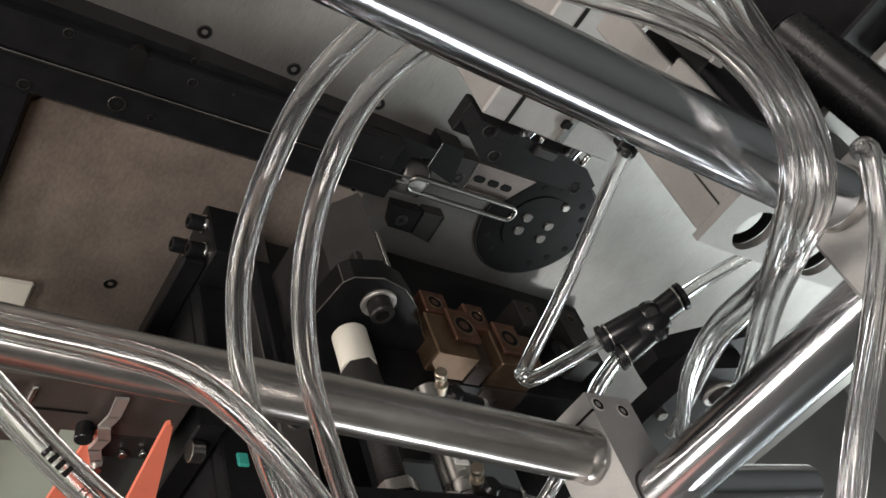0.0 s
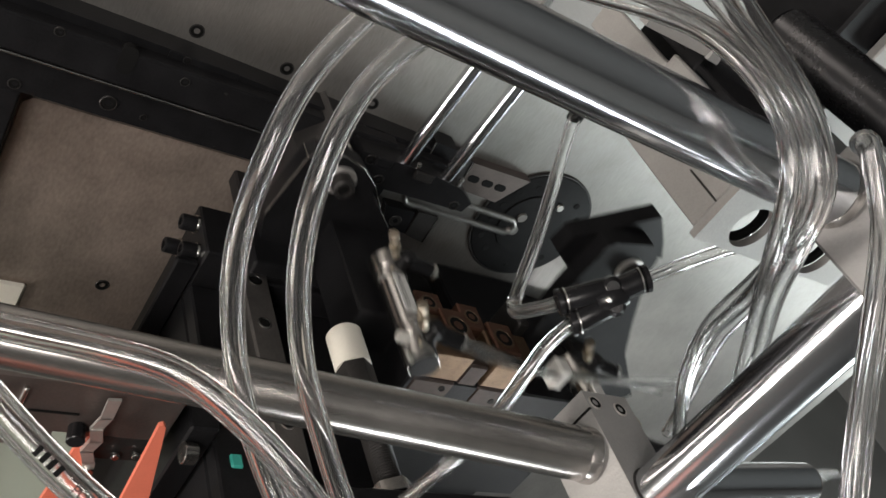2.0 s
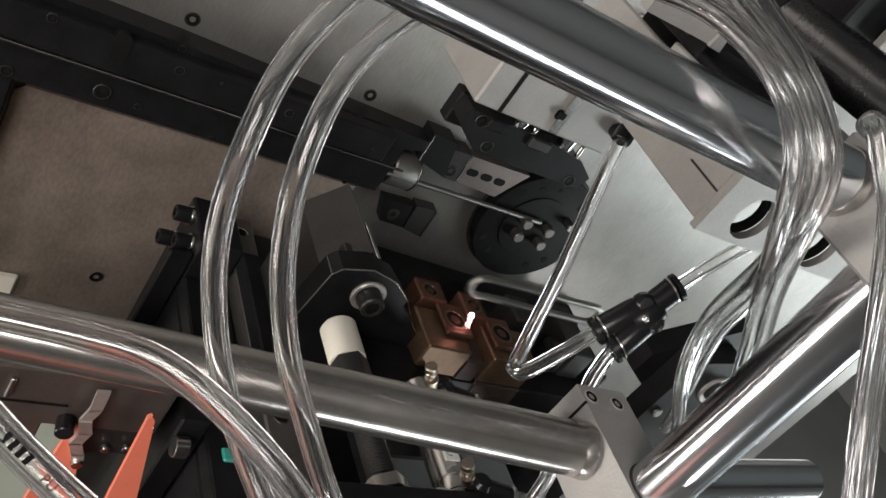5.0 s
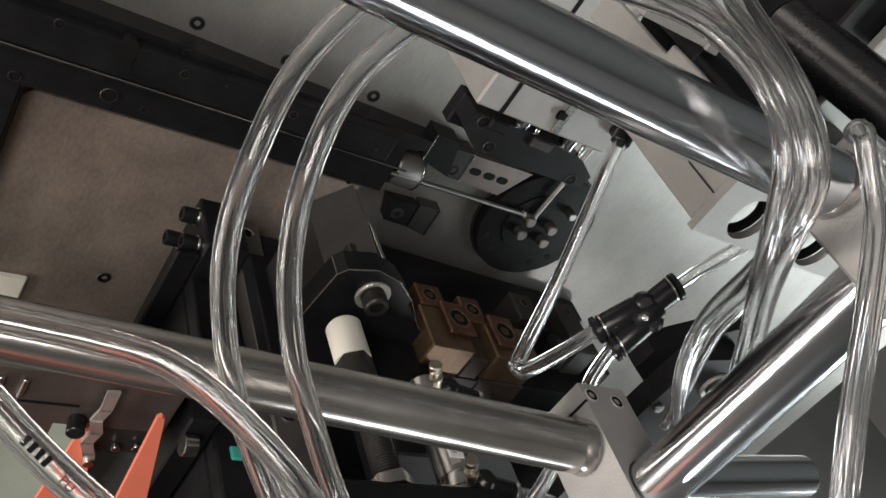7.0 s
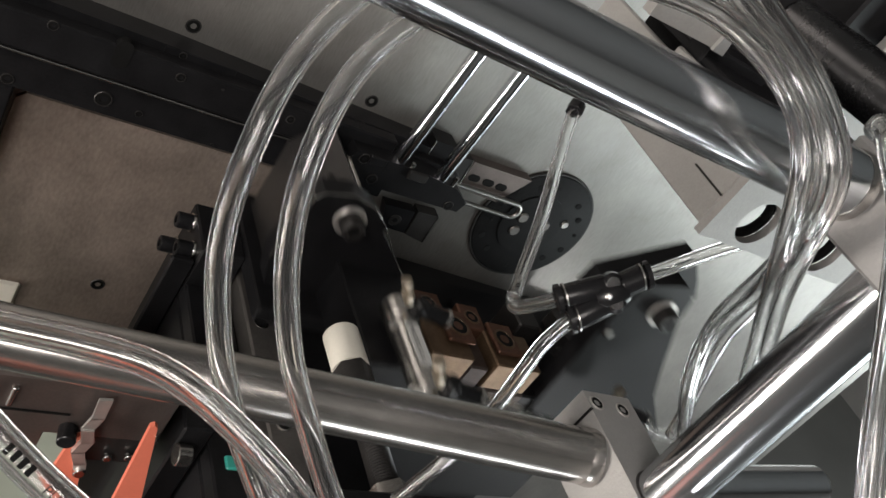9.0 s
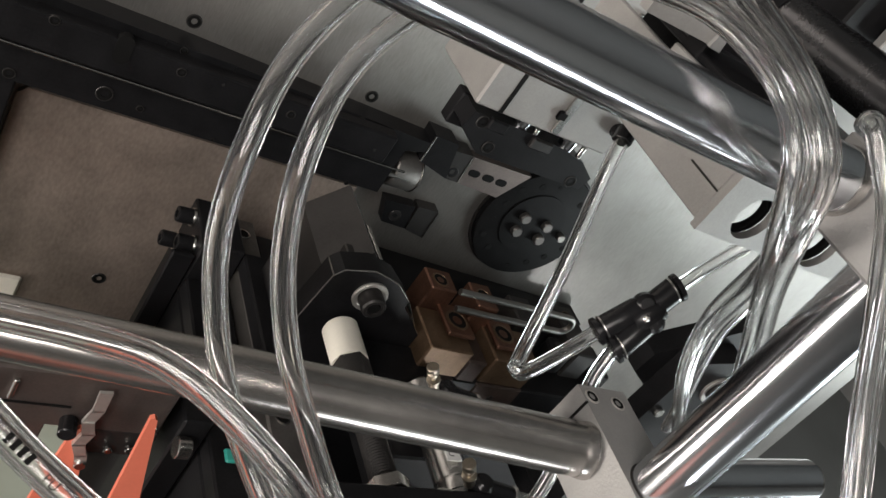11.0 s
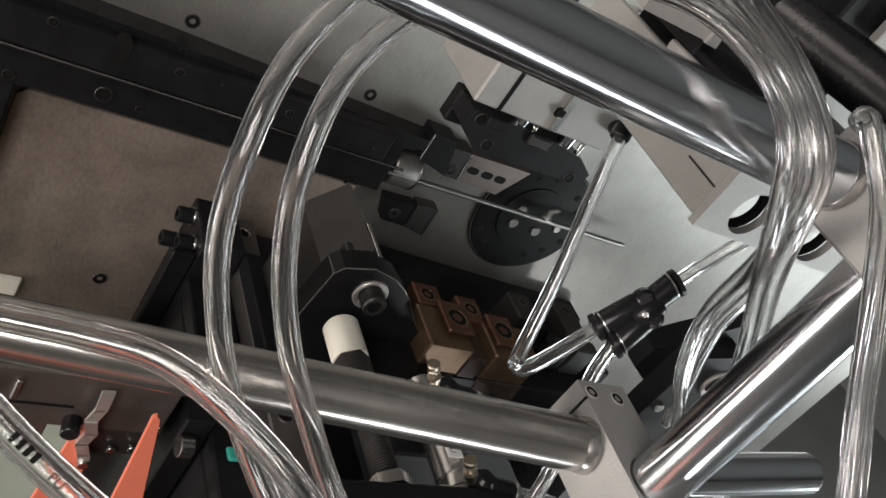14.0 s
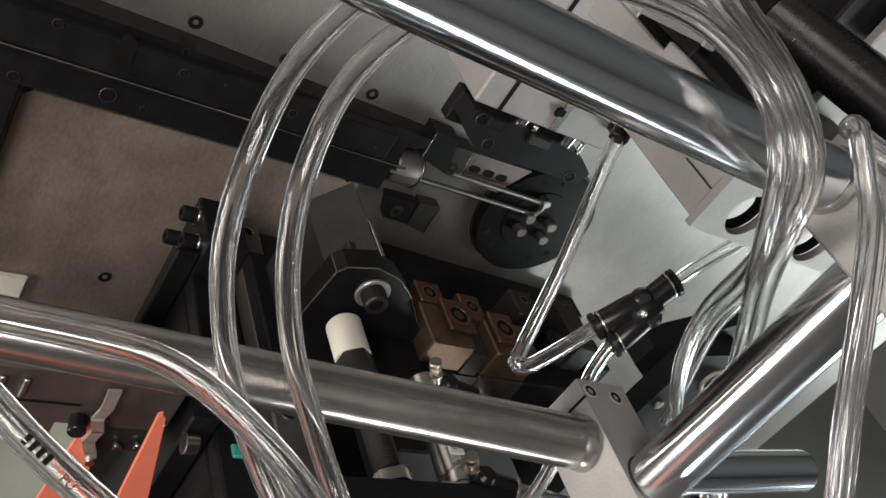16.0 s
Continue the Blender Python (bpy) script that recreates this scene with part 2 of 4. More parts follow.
def machine_plate():
    """The upright front plate of the machine on its cabinet."""
    plate = thing("machine_plate", (0.0, 0.01, 0.55), "upright ground steel front plate of the forming machine", "machine plate", kind="structure")
    part("plate", box(-0.9, 0.745, 0.0, 0.025, 0.55, 1.75, 0.002), PLATE, plate)
    part("cabinet", box(-0.9, 0.73, 0.03, 0.7, 0.0, 1.74, 0.004), OLIVE, plate, "dark olive machine cabinet")
    part("cover_panel", prism([(-0.476, 0.6), (-0.20, 0.6), (-0.20, 1.072), (-0.470, 1.072), (-0.476, 1.066)], -0.004, 0.0, 0.001), PANEL, plate, "brownish worn steel cover panel")
    for x, z in ((-0.3863, 1.163), (-0.313, 1.160), (-0.2335, 1.1572)):
        screw_hole(x, z, 0, 0.0052, plate, INK_SHADE, DARK)
    screw_hole(-0.3670, 0.908, -0.004, 0.0055, plate, INK_SHADE, DARK)
    part("bender_seat", lathe((-0.006, 0.0, 1.092), (-0.006, -0.0025, 1.092), [(0, 0.0665), (0.7, 0.0665), (1, 0.0655), (1, 0.0645), (0.2, 0.0645)], 64), DARK, plate)
    part("white_pad", box(-0.52, -0.424, -0.008, -0.0035, 0.80, 0.895, 0.003), NYLON, plate, "white plastic pad")


def wire_rail():
    rail = thing("wire_feed_rail", (-0.35, 0, 1.07), "long black steel wire feed rail with a bright lower edge", "feed rail")
    part("base_bar", prism([(-0.9, 1.085), (-0.9, 1.158), (-0.39, 1.1535), (-0.172, 1.1465), (-0.172, 1.137), (-0.192, 1.132), (-0.192, 1.085)][::-1], -0.022, 0.0, 0.0015), BLACK, rail)
    part("main_bar", box(-0.9, -0.212, -0.036, -0.0225, 1.121, 1.148, 0.0015), BLACK, rail)
    part("edge_strip", box(-0.9, -0.19, -0.0375, -0.0352, 1.1195, 1.1213, 0.0005), STEEL, rail, "bright steel edge strip")
    part("end_post", box(-0.9, -0.481, -0.022, 0.0, 0.90, 1.0845, 0.0015), BLACK, rail)
    for x, z in ((-0.475, 1.146), (-0.390, 1.1405), (-0.304, 1.137)):
        screw_hole(x, z, -0.036, 0.0033, rail, INK_SHADE, DARK)
    for x, z in ((-0.360, 1.142), (-0.226, 1.131)):
        part("set_screw", rod((x, -0.0358, z), (x, -0.0363, z), 0.0011, 12, edge=0), DARK, rail)
    part("slot", prism([(-0.4305 + (0.0058 * math.cos(a)), 1.142 + 0.0058 * math.sin(a) + (0.005 if math.sin(a) > 0 else -0.005)) for a in [(k + 0.5) * math.tau / 20 for k in range(20)]], -0.0364, -0.030, 0), INK_SHADE, rail)
    screw_hole(-0.427, 1.097, -0.022, 0.0058, rail, INK_SHADE)
    for x, z, r in ((-0.401, 1.094, 0.0026), (-0.343, 1.087, 0.0013), (-0.223, 1.085, 0.0022), (-0.487, 1.09, 0.004)):
        screw_hole(x, z, -0.022, r, rail, INK_SHADE, DARK)
    for x0, x1, z0, z1, hx, hz in ((-0.404, -0.352, 1.1435, 1.1532, -0.391, 1.1502), (-0.264, -0.232, 1.1430, 1.1490, -0.243, 1.1460)):
        part("lug", box(x0, x1, -0.0232, -0.0221, z0 - 0.003, z1, 0.0004), BLACK, rail)
        screw_hole(hx, hz, -0.0232, 0.0026, rail, INK_SHADE, DARK)


def bar(name, p, q, r, mat, label):
    t = thing(name, p, label, "guard bar", "round guard bars")
    part("shaft", rod(p, q, r, 64, edge=0.001), mat, t)
    d = (Vector(q) - Vector(p)).normalized()
    for e, f in ((Vector(p), -d), (Vector(q), d)):
        part("end_face", lathe(e, e + f * 0.0006, [(0, r * 0.88), (1, r * 0.8)], 40), mat, t)
    return t


def guard():
    a = bar("guard_bar", (-0.566, -0.3719, 1.3730), (-0.3275, -0.4231, 1.3880), 0.0104, CHROME, "polished chrome guard bar across the machine")
    part("shoulder", lathe((-0.3305, -0.42245, 1.3878), (-0.3275, -0.4231, 1.3880), [(0, 0.0106), (0.5, 0.0109), (1, 0.0109)], 48), DULL, a)
    b = bar("guard_bar", (-0.6411, -0.3213, 1.1795), (-0.3145, -0.4207, 1.2536), 0.0104, DULL, "dull chrome guard bar fixed into a clamp block")
    part("shoulder", lathe((-0.3185, -0.4195, 1.2527), (-0.3145, -0.4207, 1.2536), [(0, 0.0105), (0.5, 0.0110), (1, 0.0110)], 48), DULL, b)
    bar("guard_bar", (-0.3035, -0.4445, 1.262), (-0.3145, -0.4483, 1.378), 0.0106, CHROME, "short polished chrome guard bar between clamp blocks")


hall()
machine_plate()
wire_rail()
guard()

# ---- print ----


def letters(text, p, right, up, height, mat, parent, name="print"):
    """Raised print; right and up give the way the letters run and stand."""
    cu = bpy.data.curves.new(name, "FONT")
    cu.body, cu.size, cu.extrude, cu.align_x = text, height, 0.00005, "LEFT"
    tmp = new(name, cu)
    me = bpy.data.meshes.new_from_object(tmp.evaluated_get(bpy.context.evaluated_depsgraph_get()))
    bpy.data.objects.remove(tmp)
    bm = bmesh.new()
    bm.from_mesh(me)
    bpy.data.meshes.remove(me)
    r, u = Vector(right).normalized(), Vector(up)
    u = (u - r * u.dot(r)).normalized()
    m = Matrix((r, u, r.cross(u))).transposed().to_4x4()
    bmesh.ops.transform(bm, matrix=Matrix.Translation(p) @ m, verts=bm.verts)
    return part(name, bm, mat, parent)


# ---- wire bending head ----
FRONT = Vector((0, -1, 0))


def bending_head():
    head = thing("wire_bender", (-0.006, -0.0028, 1.092), "round dark steel bending head with drilled rim", "wire bender")
    c = (-0.006, 1.092)
    part("disc", lathe((c[0], 0.0, c[1]), (c[0], -0.0035, c[1]), [(0, 0.0638), (0.85, 0.0638), (1, 0.0628)], 72), DISC, head)
    part("disc_body", rod((c[0], 0.02, c[1]), (c[0], 0.0002, c[1]), 0.0632, 64), BLACK, head)
    part("hub", lathe((c[0] - 0.004, -0.0036, c[1] + 0.002), (c[0] - 0.004, -0.005, c[1] + 0.002), [(0, 0.036), (0.8, 0.036), (1, 0.0345)], 48), DISC, head)
    for k in range(16):
        a = k * math.tau / 16 + 0.1
        if k in (3, 11):
            continue
        r = 0.050 + 0.004 * (k % 3 == 0)
        x, z = c[0] + r * math.cos(a), c[1] + r * math.sin(a)
        part("hole", rod((x, -0.0036, z), (x, -0.0040, z), 0.0035 if k % 4 else 0.0022, 16, edge=0), INK_SHADE, head)
    pins = []
    for x, z in ((-0.026, 1.100), (-0.025, 1.083), (0.004, 1.098), (0.006, 1.081)):
        pins.append((x, z))
    group = thing("pin_cluster", (c[0], -0.0028, c[1]), "four bright steel bending pins on the head", "bending pin")
    for x, z in pins:
        part("pin", lathe((x, 0.016, z), (x, -0.0068, z), [(0, 0.0058), (0.94, 0.0058), (1, 0.0048)], 24), MIDSTEEL, group)
    rim = thing("swing_pin", (c[0], -0.0028, c[1]), "bright steel swing pin on the head's rim", "bending pin")
    part("pin", lathe((c[0] + 0.004, 0.014, c[1] + 0.034), (c[0] + 0.004, -0.0068, c[1] + 0.034), [(0, 0.0045), (0.94, 0.0045), (1, 0.0036)], 24), WIRE, rim)
    return head, rim, group


def wire_chuck():
    ch = thing("wire_chuck", (-0.15, 0, 1.06), "black wire guide blocks with a bright half-round bush", "wire guide")
    part("guide_plate", prism([(-0.120, 1.143), (-0.052, 1.144), (-0.072, 1.111), (-0.119, 1.113)], -0.012, 0.0, 0.0008), OLDALU, ch, "grey steel plate with three slots")
    for x in (-0.110, -0.0935, -0.078):
        ends = [(x + (0.0026 if math.cos(a) > 0 else -0.0026) + 0.0037 * math.cos(a), 1.1275 + 0.0037 * math.sin(a)) for a in [(k + 0.5) * math.tau / 16 for k in range(16)]]
        part("slot", prism(ends, -0.0124, -0.011, 0), INK_SHADE, ch)
    part("screw_block", prism([(-0.147, 1.1465), (-0.1275, 1.1475), (-0.1255, 1.1175), (-0.1385, 1.1175)], -0.0195, 0.0, 0.001), DARK, ch)
    part("edge", rod((-0.1277, -0.0198, 1.1470), (-0.1257, -0.0198, 1.1178), 0.0005, 8, edge=0), STEEL, ch)
    screw_hole(-0.137, 1.126, -0.0195, 0.0058, ch, BLACK)
    part("back_block", prism([(-0.174, 1.155), (-0.149, 1.154), (-0.140, 1.1185), (-0.173, 1.1270)], -0.0215, 0.0, 0.001), BLACK, ch)
    part("edge", rod((-0.1738, -0.0218, 1.1545), (-0.1729, -0.0218, 1.1275), 0.0008, 8, edge=0), STEEL, ch)
    bush = lathe((-0.186, -0.003, 1.104), (-0.160, -0.003, 1.104), [(0, 0.0165), (0.06, 0.0178), (0.94, 0.0178), (1, 0.0172), (1, 0.015), (0.3, 0.010)], 48)
    part("bush", bush, MIDSTEEL, ch, "worn brownish steel bush")
    part("bush_rim", lathe((-0.1612, -0.003, 1.104), (-0.1595, -0.003, 1.104), [(0, 0.0179), (0.3, 0.0184), (0.7, 0.0184), (1, 0.0176)], 48), STEEL, ch)
    part("lower_block", prism([(-0.173, 1.0735), (-0.1412, 1.0745), (-0.1375, 1.049), (-0.164, 1.050)], -0.0115, 0.0, 0.001), BLACK, ch)
    part("finger", prism([(-0.139, 1.0765), (-0.117, 1.0775), (-0.116, 1.045), (-0.137, 1.049)], -0.0125, 0.0, 0.001), DARK, ch)
    part("finger_edge", rod((-0.1168, -0.0128, 1.0765), (-0.1158, -0.0128, 1.0455), 0.0006, 8, edge=0), STEEL, ch)
    screw_hole(-0.155, 1.060, -0.0115, 0.0058, ch, DARK)


def gripper():
    """The gripper that comes down over the bent ring, and its cylinder."""
    act = thing("gripper_cylinder", (-0.2066, -0.1417, 1.25), "silver aluminium guided cylinder body", "air cylinder")
    part("body", box(-0.2586, -0.1423, -0.1566, -0.09, 1.2529, 1.3737, 0.0015), ALU2, act)
    part("rail_plate", box(-0.1968, -0.1902, -0.1595, -0.157, 1.2549, 1.3489, 0.0006), STEEL, act)
    part("groove", box(-0.24, -0.2367, -0.1572, -0.15, 1.2533, 1.3572, 0.0003), INK_SHADE, act)
    part("slot", box(-0.2017, -0.1926, -0.16, -0.1574, 1.2648, 1.2723, 0.003, 2), INK_SHADE, act)
    part("port", rod((-0.1489, -0.1566, 1.2739), (-0.1489, -0.1648, 1.2739), 0.0055, 16), PLASTIC, act)
    g = thing("wire_gripper", (-0.1943, -0.1417, 1.217), "black steel gripper on bright guide rods", "gripper")
    part("jaw", prism([(-0.2504, 1.2459), (-0.2528, 1.2335), (-0.2314, 1.2182), (-0.1357, 1.2191), (-0.1324, 1.2302), (-0.1489, 1.2401), (-0.186, 1.2455)], -0.1516, -0.1318, 0.0015), BLACK, g)
    part("back_plate", box(-0.252, -0.1473, -0.1318, -0.1203, 1.222, 1.2467, 0.001), BLACK, g)
    part("lug", box(-0.238, -0.2231, -0.1549, -0.15, 1.2384, 1.2467, 0.001), BLACK, g)
    part("lug", box(-0.2001, -0.1819, -0.1549, -0.15, 1.2368, 1.245, 0.001), DARK, g)
    for x in (-0.2095, -0.1655):
        part("guide_rod", rod((x, -0.144, 1.235), (x + 0.011, -0.144, 1.42), 0.0062, 28), CHROME, g, "bright guide rod")
    for x in (-0.1985, -0.154):
        part("lock_screw", rod((x, -0.149, 1.238), (x, -0.149, 1.25), 0.002, 14), STEEL, g)
    for x, z in ((-0.2256, 1.2253), (-0.1469, 1.2228), (-0.2413, 1.2409)):
        screw_hole(x, z, -0.1516, 0.0045, g, INK_SHADE)
    return act, g


# ---- wire pieces ----
WR = 0.0025
WY, WZ = -0.0185, 1.104
PITCH = 0.0155


def arc(cx, cz, r, a0, a1, n=10):
    return [(cx + r * math.cos(radians(a0 + (a1 - a0) * k / n)), cz + r * math.sin(radians(a0 + (a1 - a0) * k / n))) for k in range(n + 1)]


def wire_line(xz):
    return [Vector((x, 0, z)) for x, z in xz]


RING = 0.122
H = PITCH / 2


def ring_path():
    line = [(-0.038, 0)] + arc(RING / 2 - H, H, H, -90, 90) + arc(-RING / 2 + H, H, H, 90, 262) + [(-0.026, 0.0008)]
    return wire_line(line)


def wire_piece(name, line, label, base=(0, 0, 0), r=WR):
    ob = new(name, mesh_of(name, sweep(line, r, 14), WIRE))
    ob.location = base
    return tagged(ob, label, "bent wire", "bent wire pieces")


def wires():
    w = {}
    w["feed"] = wire_piece("feed_wire", wire_line([(-0.45, 0), (-0.2, 0), (0, 0)]), "straight bright steel wire fed from the rail")
    w["ring_a"] = wire_piece("wire_ring", ring_path(), "bent bright steel wire ring, long and narrow")
    for k in "bc":
        w["leg_" + k] = wire_piece("bent_wire", wire_line(arc(0, -H, H, 270, 450)[0:] + [(-(RING - PITCH), 0)]), "bent leg of a bright steel wire ring", r=WR * 0.99)
        w["hook_" + k] = wire_piece("bent_wire", wire_line([(0.0, 0)] + [(-x, z) for x, z in arc(0, -H, H, 90, -80)] + [(0.032, -PITCH)]), "short bent hook of a bright steel wire ring", r=WR * 0.98)
    w["base_b"] = wire_piece("bent_wire", wire_line([(-0.10, 0), (0, 0)]), "lower leg of a bright steel wire ring", r=WR * 0.97)
    return w


# ---- welding station ----


def copper_block(name, x0, x1, y0, y1, z0, z1, hole, base, label, mat):
    t = thing(name, base, label, "electrode", "copper electrodes")
    part("block", box(x0, x1, y0, y1, z0, z1, 0.0012), mat, t)
    if hole:
        top_hole(hole[0], hole[1], z1, hole[2], t)
    return t


def weld_station():
    st = thing("weld_station", (-0.08, -0.15, 0.55), "black steel base of the welding station", "machine base")
    part("column", box(-0.20, 0.06, -0.13, -0.002, 0.56, 0.99, 0.002), BLACK, st)
    part("back_bed", prism([(-0.20, 1.016), (0.125, 1.002), (0.125, 0.94), (-0.20, 0.94)], -0.03, -0.001, 0.002), BLACK, st)
    part("bed", box(-0.205, 0.06, -0.175, -0.03, 0.95, 1.02, 0.002), BLACK, st)
    part("riser", box(-0.218, -0.03, -0.17, -0.135, 1.02, 1.075, 0.0015), BLACK, st)
    part("front_bed", box(-0.222, -0.03, -0.2215, -0.17, 0.95, 1.078, 0.0015), BLACK, st)
    part("clamp_face", box(-0.218, -0.181, -0.2225, -0.20, 1.035, 1.0785, 0.0015), RUST, st)
    part("clamp_face", box(-0.160, -0.115, -0.2225, -0.20, 1.03, 1.0785, 0.0015), RUST, st)
    for x, z in ((-0.190, 1.072), (-0.190, 1.062), (-0.139, 1.066)):
        screw_hole(x, z, -0.2225, 0.0026, st, BLACK)
    part("gap_plate", box(-0.1795, -0.1615, -0.2205, -0.175, 1.03, 1.0975, 0.0015), RUST, st)
    for x0, x1, y0, y1, top in ((-0.114, -0.091, -0.172, -0.143, 1.105), (-0.064, -0.041, -0.198, -0.141, 1.105), (-0.090, -0.066, -0.165, -0.145, 1.092), (-0.038, -0.012, -0.20, -0.165, 1.088)):
        part("side_block", box(x0, x1, y0, y1, 1.0, top, 0.0015), DARK if top > 1.1 else BLACK, st)
        top_hole((x0 + x1) / 2, y1 - 0.011, top, 0.0036, st)
    part("roller", rod((-0.075, -0.188, 1.08), (-0.075, -0.188, 1.10), 0.012, 28, edge=0.002), BLACK, st)
    part("roller_screw", rod((-0.075, -0.188, 1.10), (-0.075, -0.188, 1.1008), 0.005, 20, edge=0), DARK, st)
    copper_block("front_electrode", -0.218, -0.180, -0.221, -0.182, 1.079, 1.105, None, (-0.2, -0.2, 1.079), "brassy copper front electrode block", WORN_COPPER)
    copper_block("front_electrode", -0.2005, -0.1765, -0.2085, -0.178, 1.1055, 1.1095, (-0.1885, -0.194, 0.0086), (-0.19, -0.19, 1.1055), "tarnished copper plate with a screw bore on the front electrode", COPPER)
    copper_block("front_electrode", -0.160, -0.117, -0.2215, -0.186, 1.079, 1.105, None, (-0.14, -0.2, 1.079), "brassy copper front electrode block", WORN_COPPER)
    copper_block("front_electrode", -0.1575, -0.1345, -0.2125, -0.182, 1.1055, 1.1095, (-0.1465, -0.198, 0.0086), (-0.146, -0.2, 1.1055), "tarnished copper plate with a screw bore on the front electrode", COPPER)
    backs = [copper_block("back_electrode", -0.214, -0.191, -0.180, -0.1585, 1.076, 1.105, (-0.2035, -0.170, 0.0062), (-0.2, -0.17, 1.076), "tarnished copper back electrode that slides up to the ring", COPPER),
             copper_block("back_electrode", -0.1755, -0.1555, -0.189, -0.163, 1.076, 1.105, (-0.1655, -0.176, 0.0062), (-0.165, -0.17, 1.076), "tarnished copper back electrode that slides up to the ring", COPPER)]
    return backs


# ---- transfer carriage with two arms ----


def big_bolt(x, y, z, parent, d=0.0165):
    part("washer", lathe((x, y, z), (x, y - 0.002, z), [(0, d * 0.74), (0.7, d * 0.74), (1, d * 0.70), (1, d * 0.58), (0.3, d * 0.58)], 36), WASHER, parent, "bright steel washer")
    part("bolt_head", lathe((x, y, z), (x, y - 0.0125, z), [(0, d / 2), (0.9, d / 2), (1, d * 0.44), (1, d * 0.30), (0.5, d * 0.28)], 36), DARK, parent, "socket head bolt")
    part("hex_socket", rod((x, y - 0.006, z), (x, y - 0.0116, z), d * 0.27, 6, edge=0), INK_SHADE, parent)


def flow_screw(p, parent, up=(-0.57, 0, 0.82)):
    p, u = Vector(p), Vector(up)
    part("flow_screw", lathe(p, p + u * 0.022, [(0, 0.0034), (0.3, 0.0034), (0.32, 0.0044), (0.42, 0.0044), (0.44, 0.0022), (0.68, 0.0022), (0.70, 0.0040), (0.74, 0.0040), (0.76, 0.0036), (0.80, 0.0040), (0.97, 0.0040), (1, 0.0034)], 16), BRASS, parent, "nickelled brass flow screw")


def air_cylinder(x, z, y0, y1, parent, marks):
    part("barrel", rod((x, y0, z), (x, y1, z), 0.0108, 36, edge=0.001), BARREL, parent, "bright air cylinder barrel")
    part("rear_cap", lathe((x, y1 + 0.02, z), (x, y1 - 0.012, z), [(0, 0.0108), (0.08, 0.0118), (0.3, 0.0118), (0.32, 0.0112), (0.4, 0.0112), (0.42, 0.0118), (0.94, 0.0118), (1, 0.0110)], 36), BARREL, parent)
    part("front_cap", lathe((x, y0 + 0.01, z), (x, y0 - 0.018, z), [(0, 0.009), (0.1, 0.0118), (0.6, 0.0118), (0.62, 0.0112), (0.7, 0.0112), (0.72, 0.0118), (0.94, 0.0118), (1, 0.0110)], 36), BARREL, parent)
    part("end_face", rod((x, y1 - 0.0121, z), (x, y1 - 0.0128, z), 0.0104, 32, edge=0), BLACK, parent)
    for k in range(3):
        e = Vector((x + 0.03, y1 + 0.006, z + 0.013))
        pts = [e - Vector((0.006, 0, 0)), e + Vector((0.02, -0.004 - 0.002 * k, -0.002 * k)), e + Vector((0.075, -0.012 - 0.004 * k, -0.004 + 0.003 * k)), e + Vector((0.13, -0.014 + 0.004 * k, -0.002 * k)), e + Vector((0.20, -0.02 + 0.003 * k, 0.02 - 0.01 * k))]
        part("hose", sweep(spline(pts, 8), 0.003, 14, 0.0018), TUBE, parent, "clear air hose")
    part("cable_tie", box(x + 0.108, x + 0.120, y1 - 0.016, y1 + 0.0, z + 0.002, z + 0.022, 0.002), TIE, parent, "milky plastic cable tie")
    lab = part("label", box(x - 0.0095, x + 0.0005, y1 + 0.026, y0 - 0.022, z + 0.0122, z + 0.0134, 0), PAPER, parent, "printed white label")
    part("tie_boss", rod((x - 0.017, y1 + 0.008, z + 0.004), (x - 0.009, y1 + 0.008, z + 0.004), 0.004, 16), TIE, parent)
    if marks:
        letters("MA25X25-S-U", (x - 0.0075, y0 - 0.0235, z + 0.0135), (0, -1, 0), (1, 0, 0), 0.0052, INK_SHADE, parent)
    for y in (y0 - 0.006, y1 + 0.008):
        part("elbow", lathe((x + 0.006, y, z + 0.008), (x + 0.006, y, z + 0.021), [(0, 0.0068), (0.8, 0.0068), (1, 0.005)], 20), PLASTIC, parent)
        part("elbow_arm", rod((x + 0.006, y, z + 0.014), (x + 0.028, y - 0.004, z + 0.013), 0.0062, 20), PLASTIC, parent)
        part("collar", rod((x + 0.028, y - 0.004, z + 0.013), (x + 0.031, y - 0.0045, z + 0.0129), 0.0066, 20), STEEL, parent)
        flow_screw((x - 0.004, y, z + 0.017), parent)


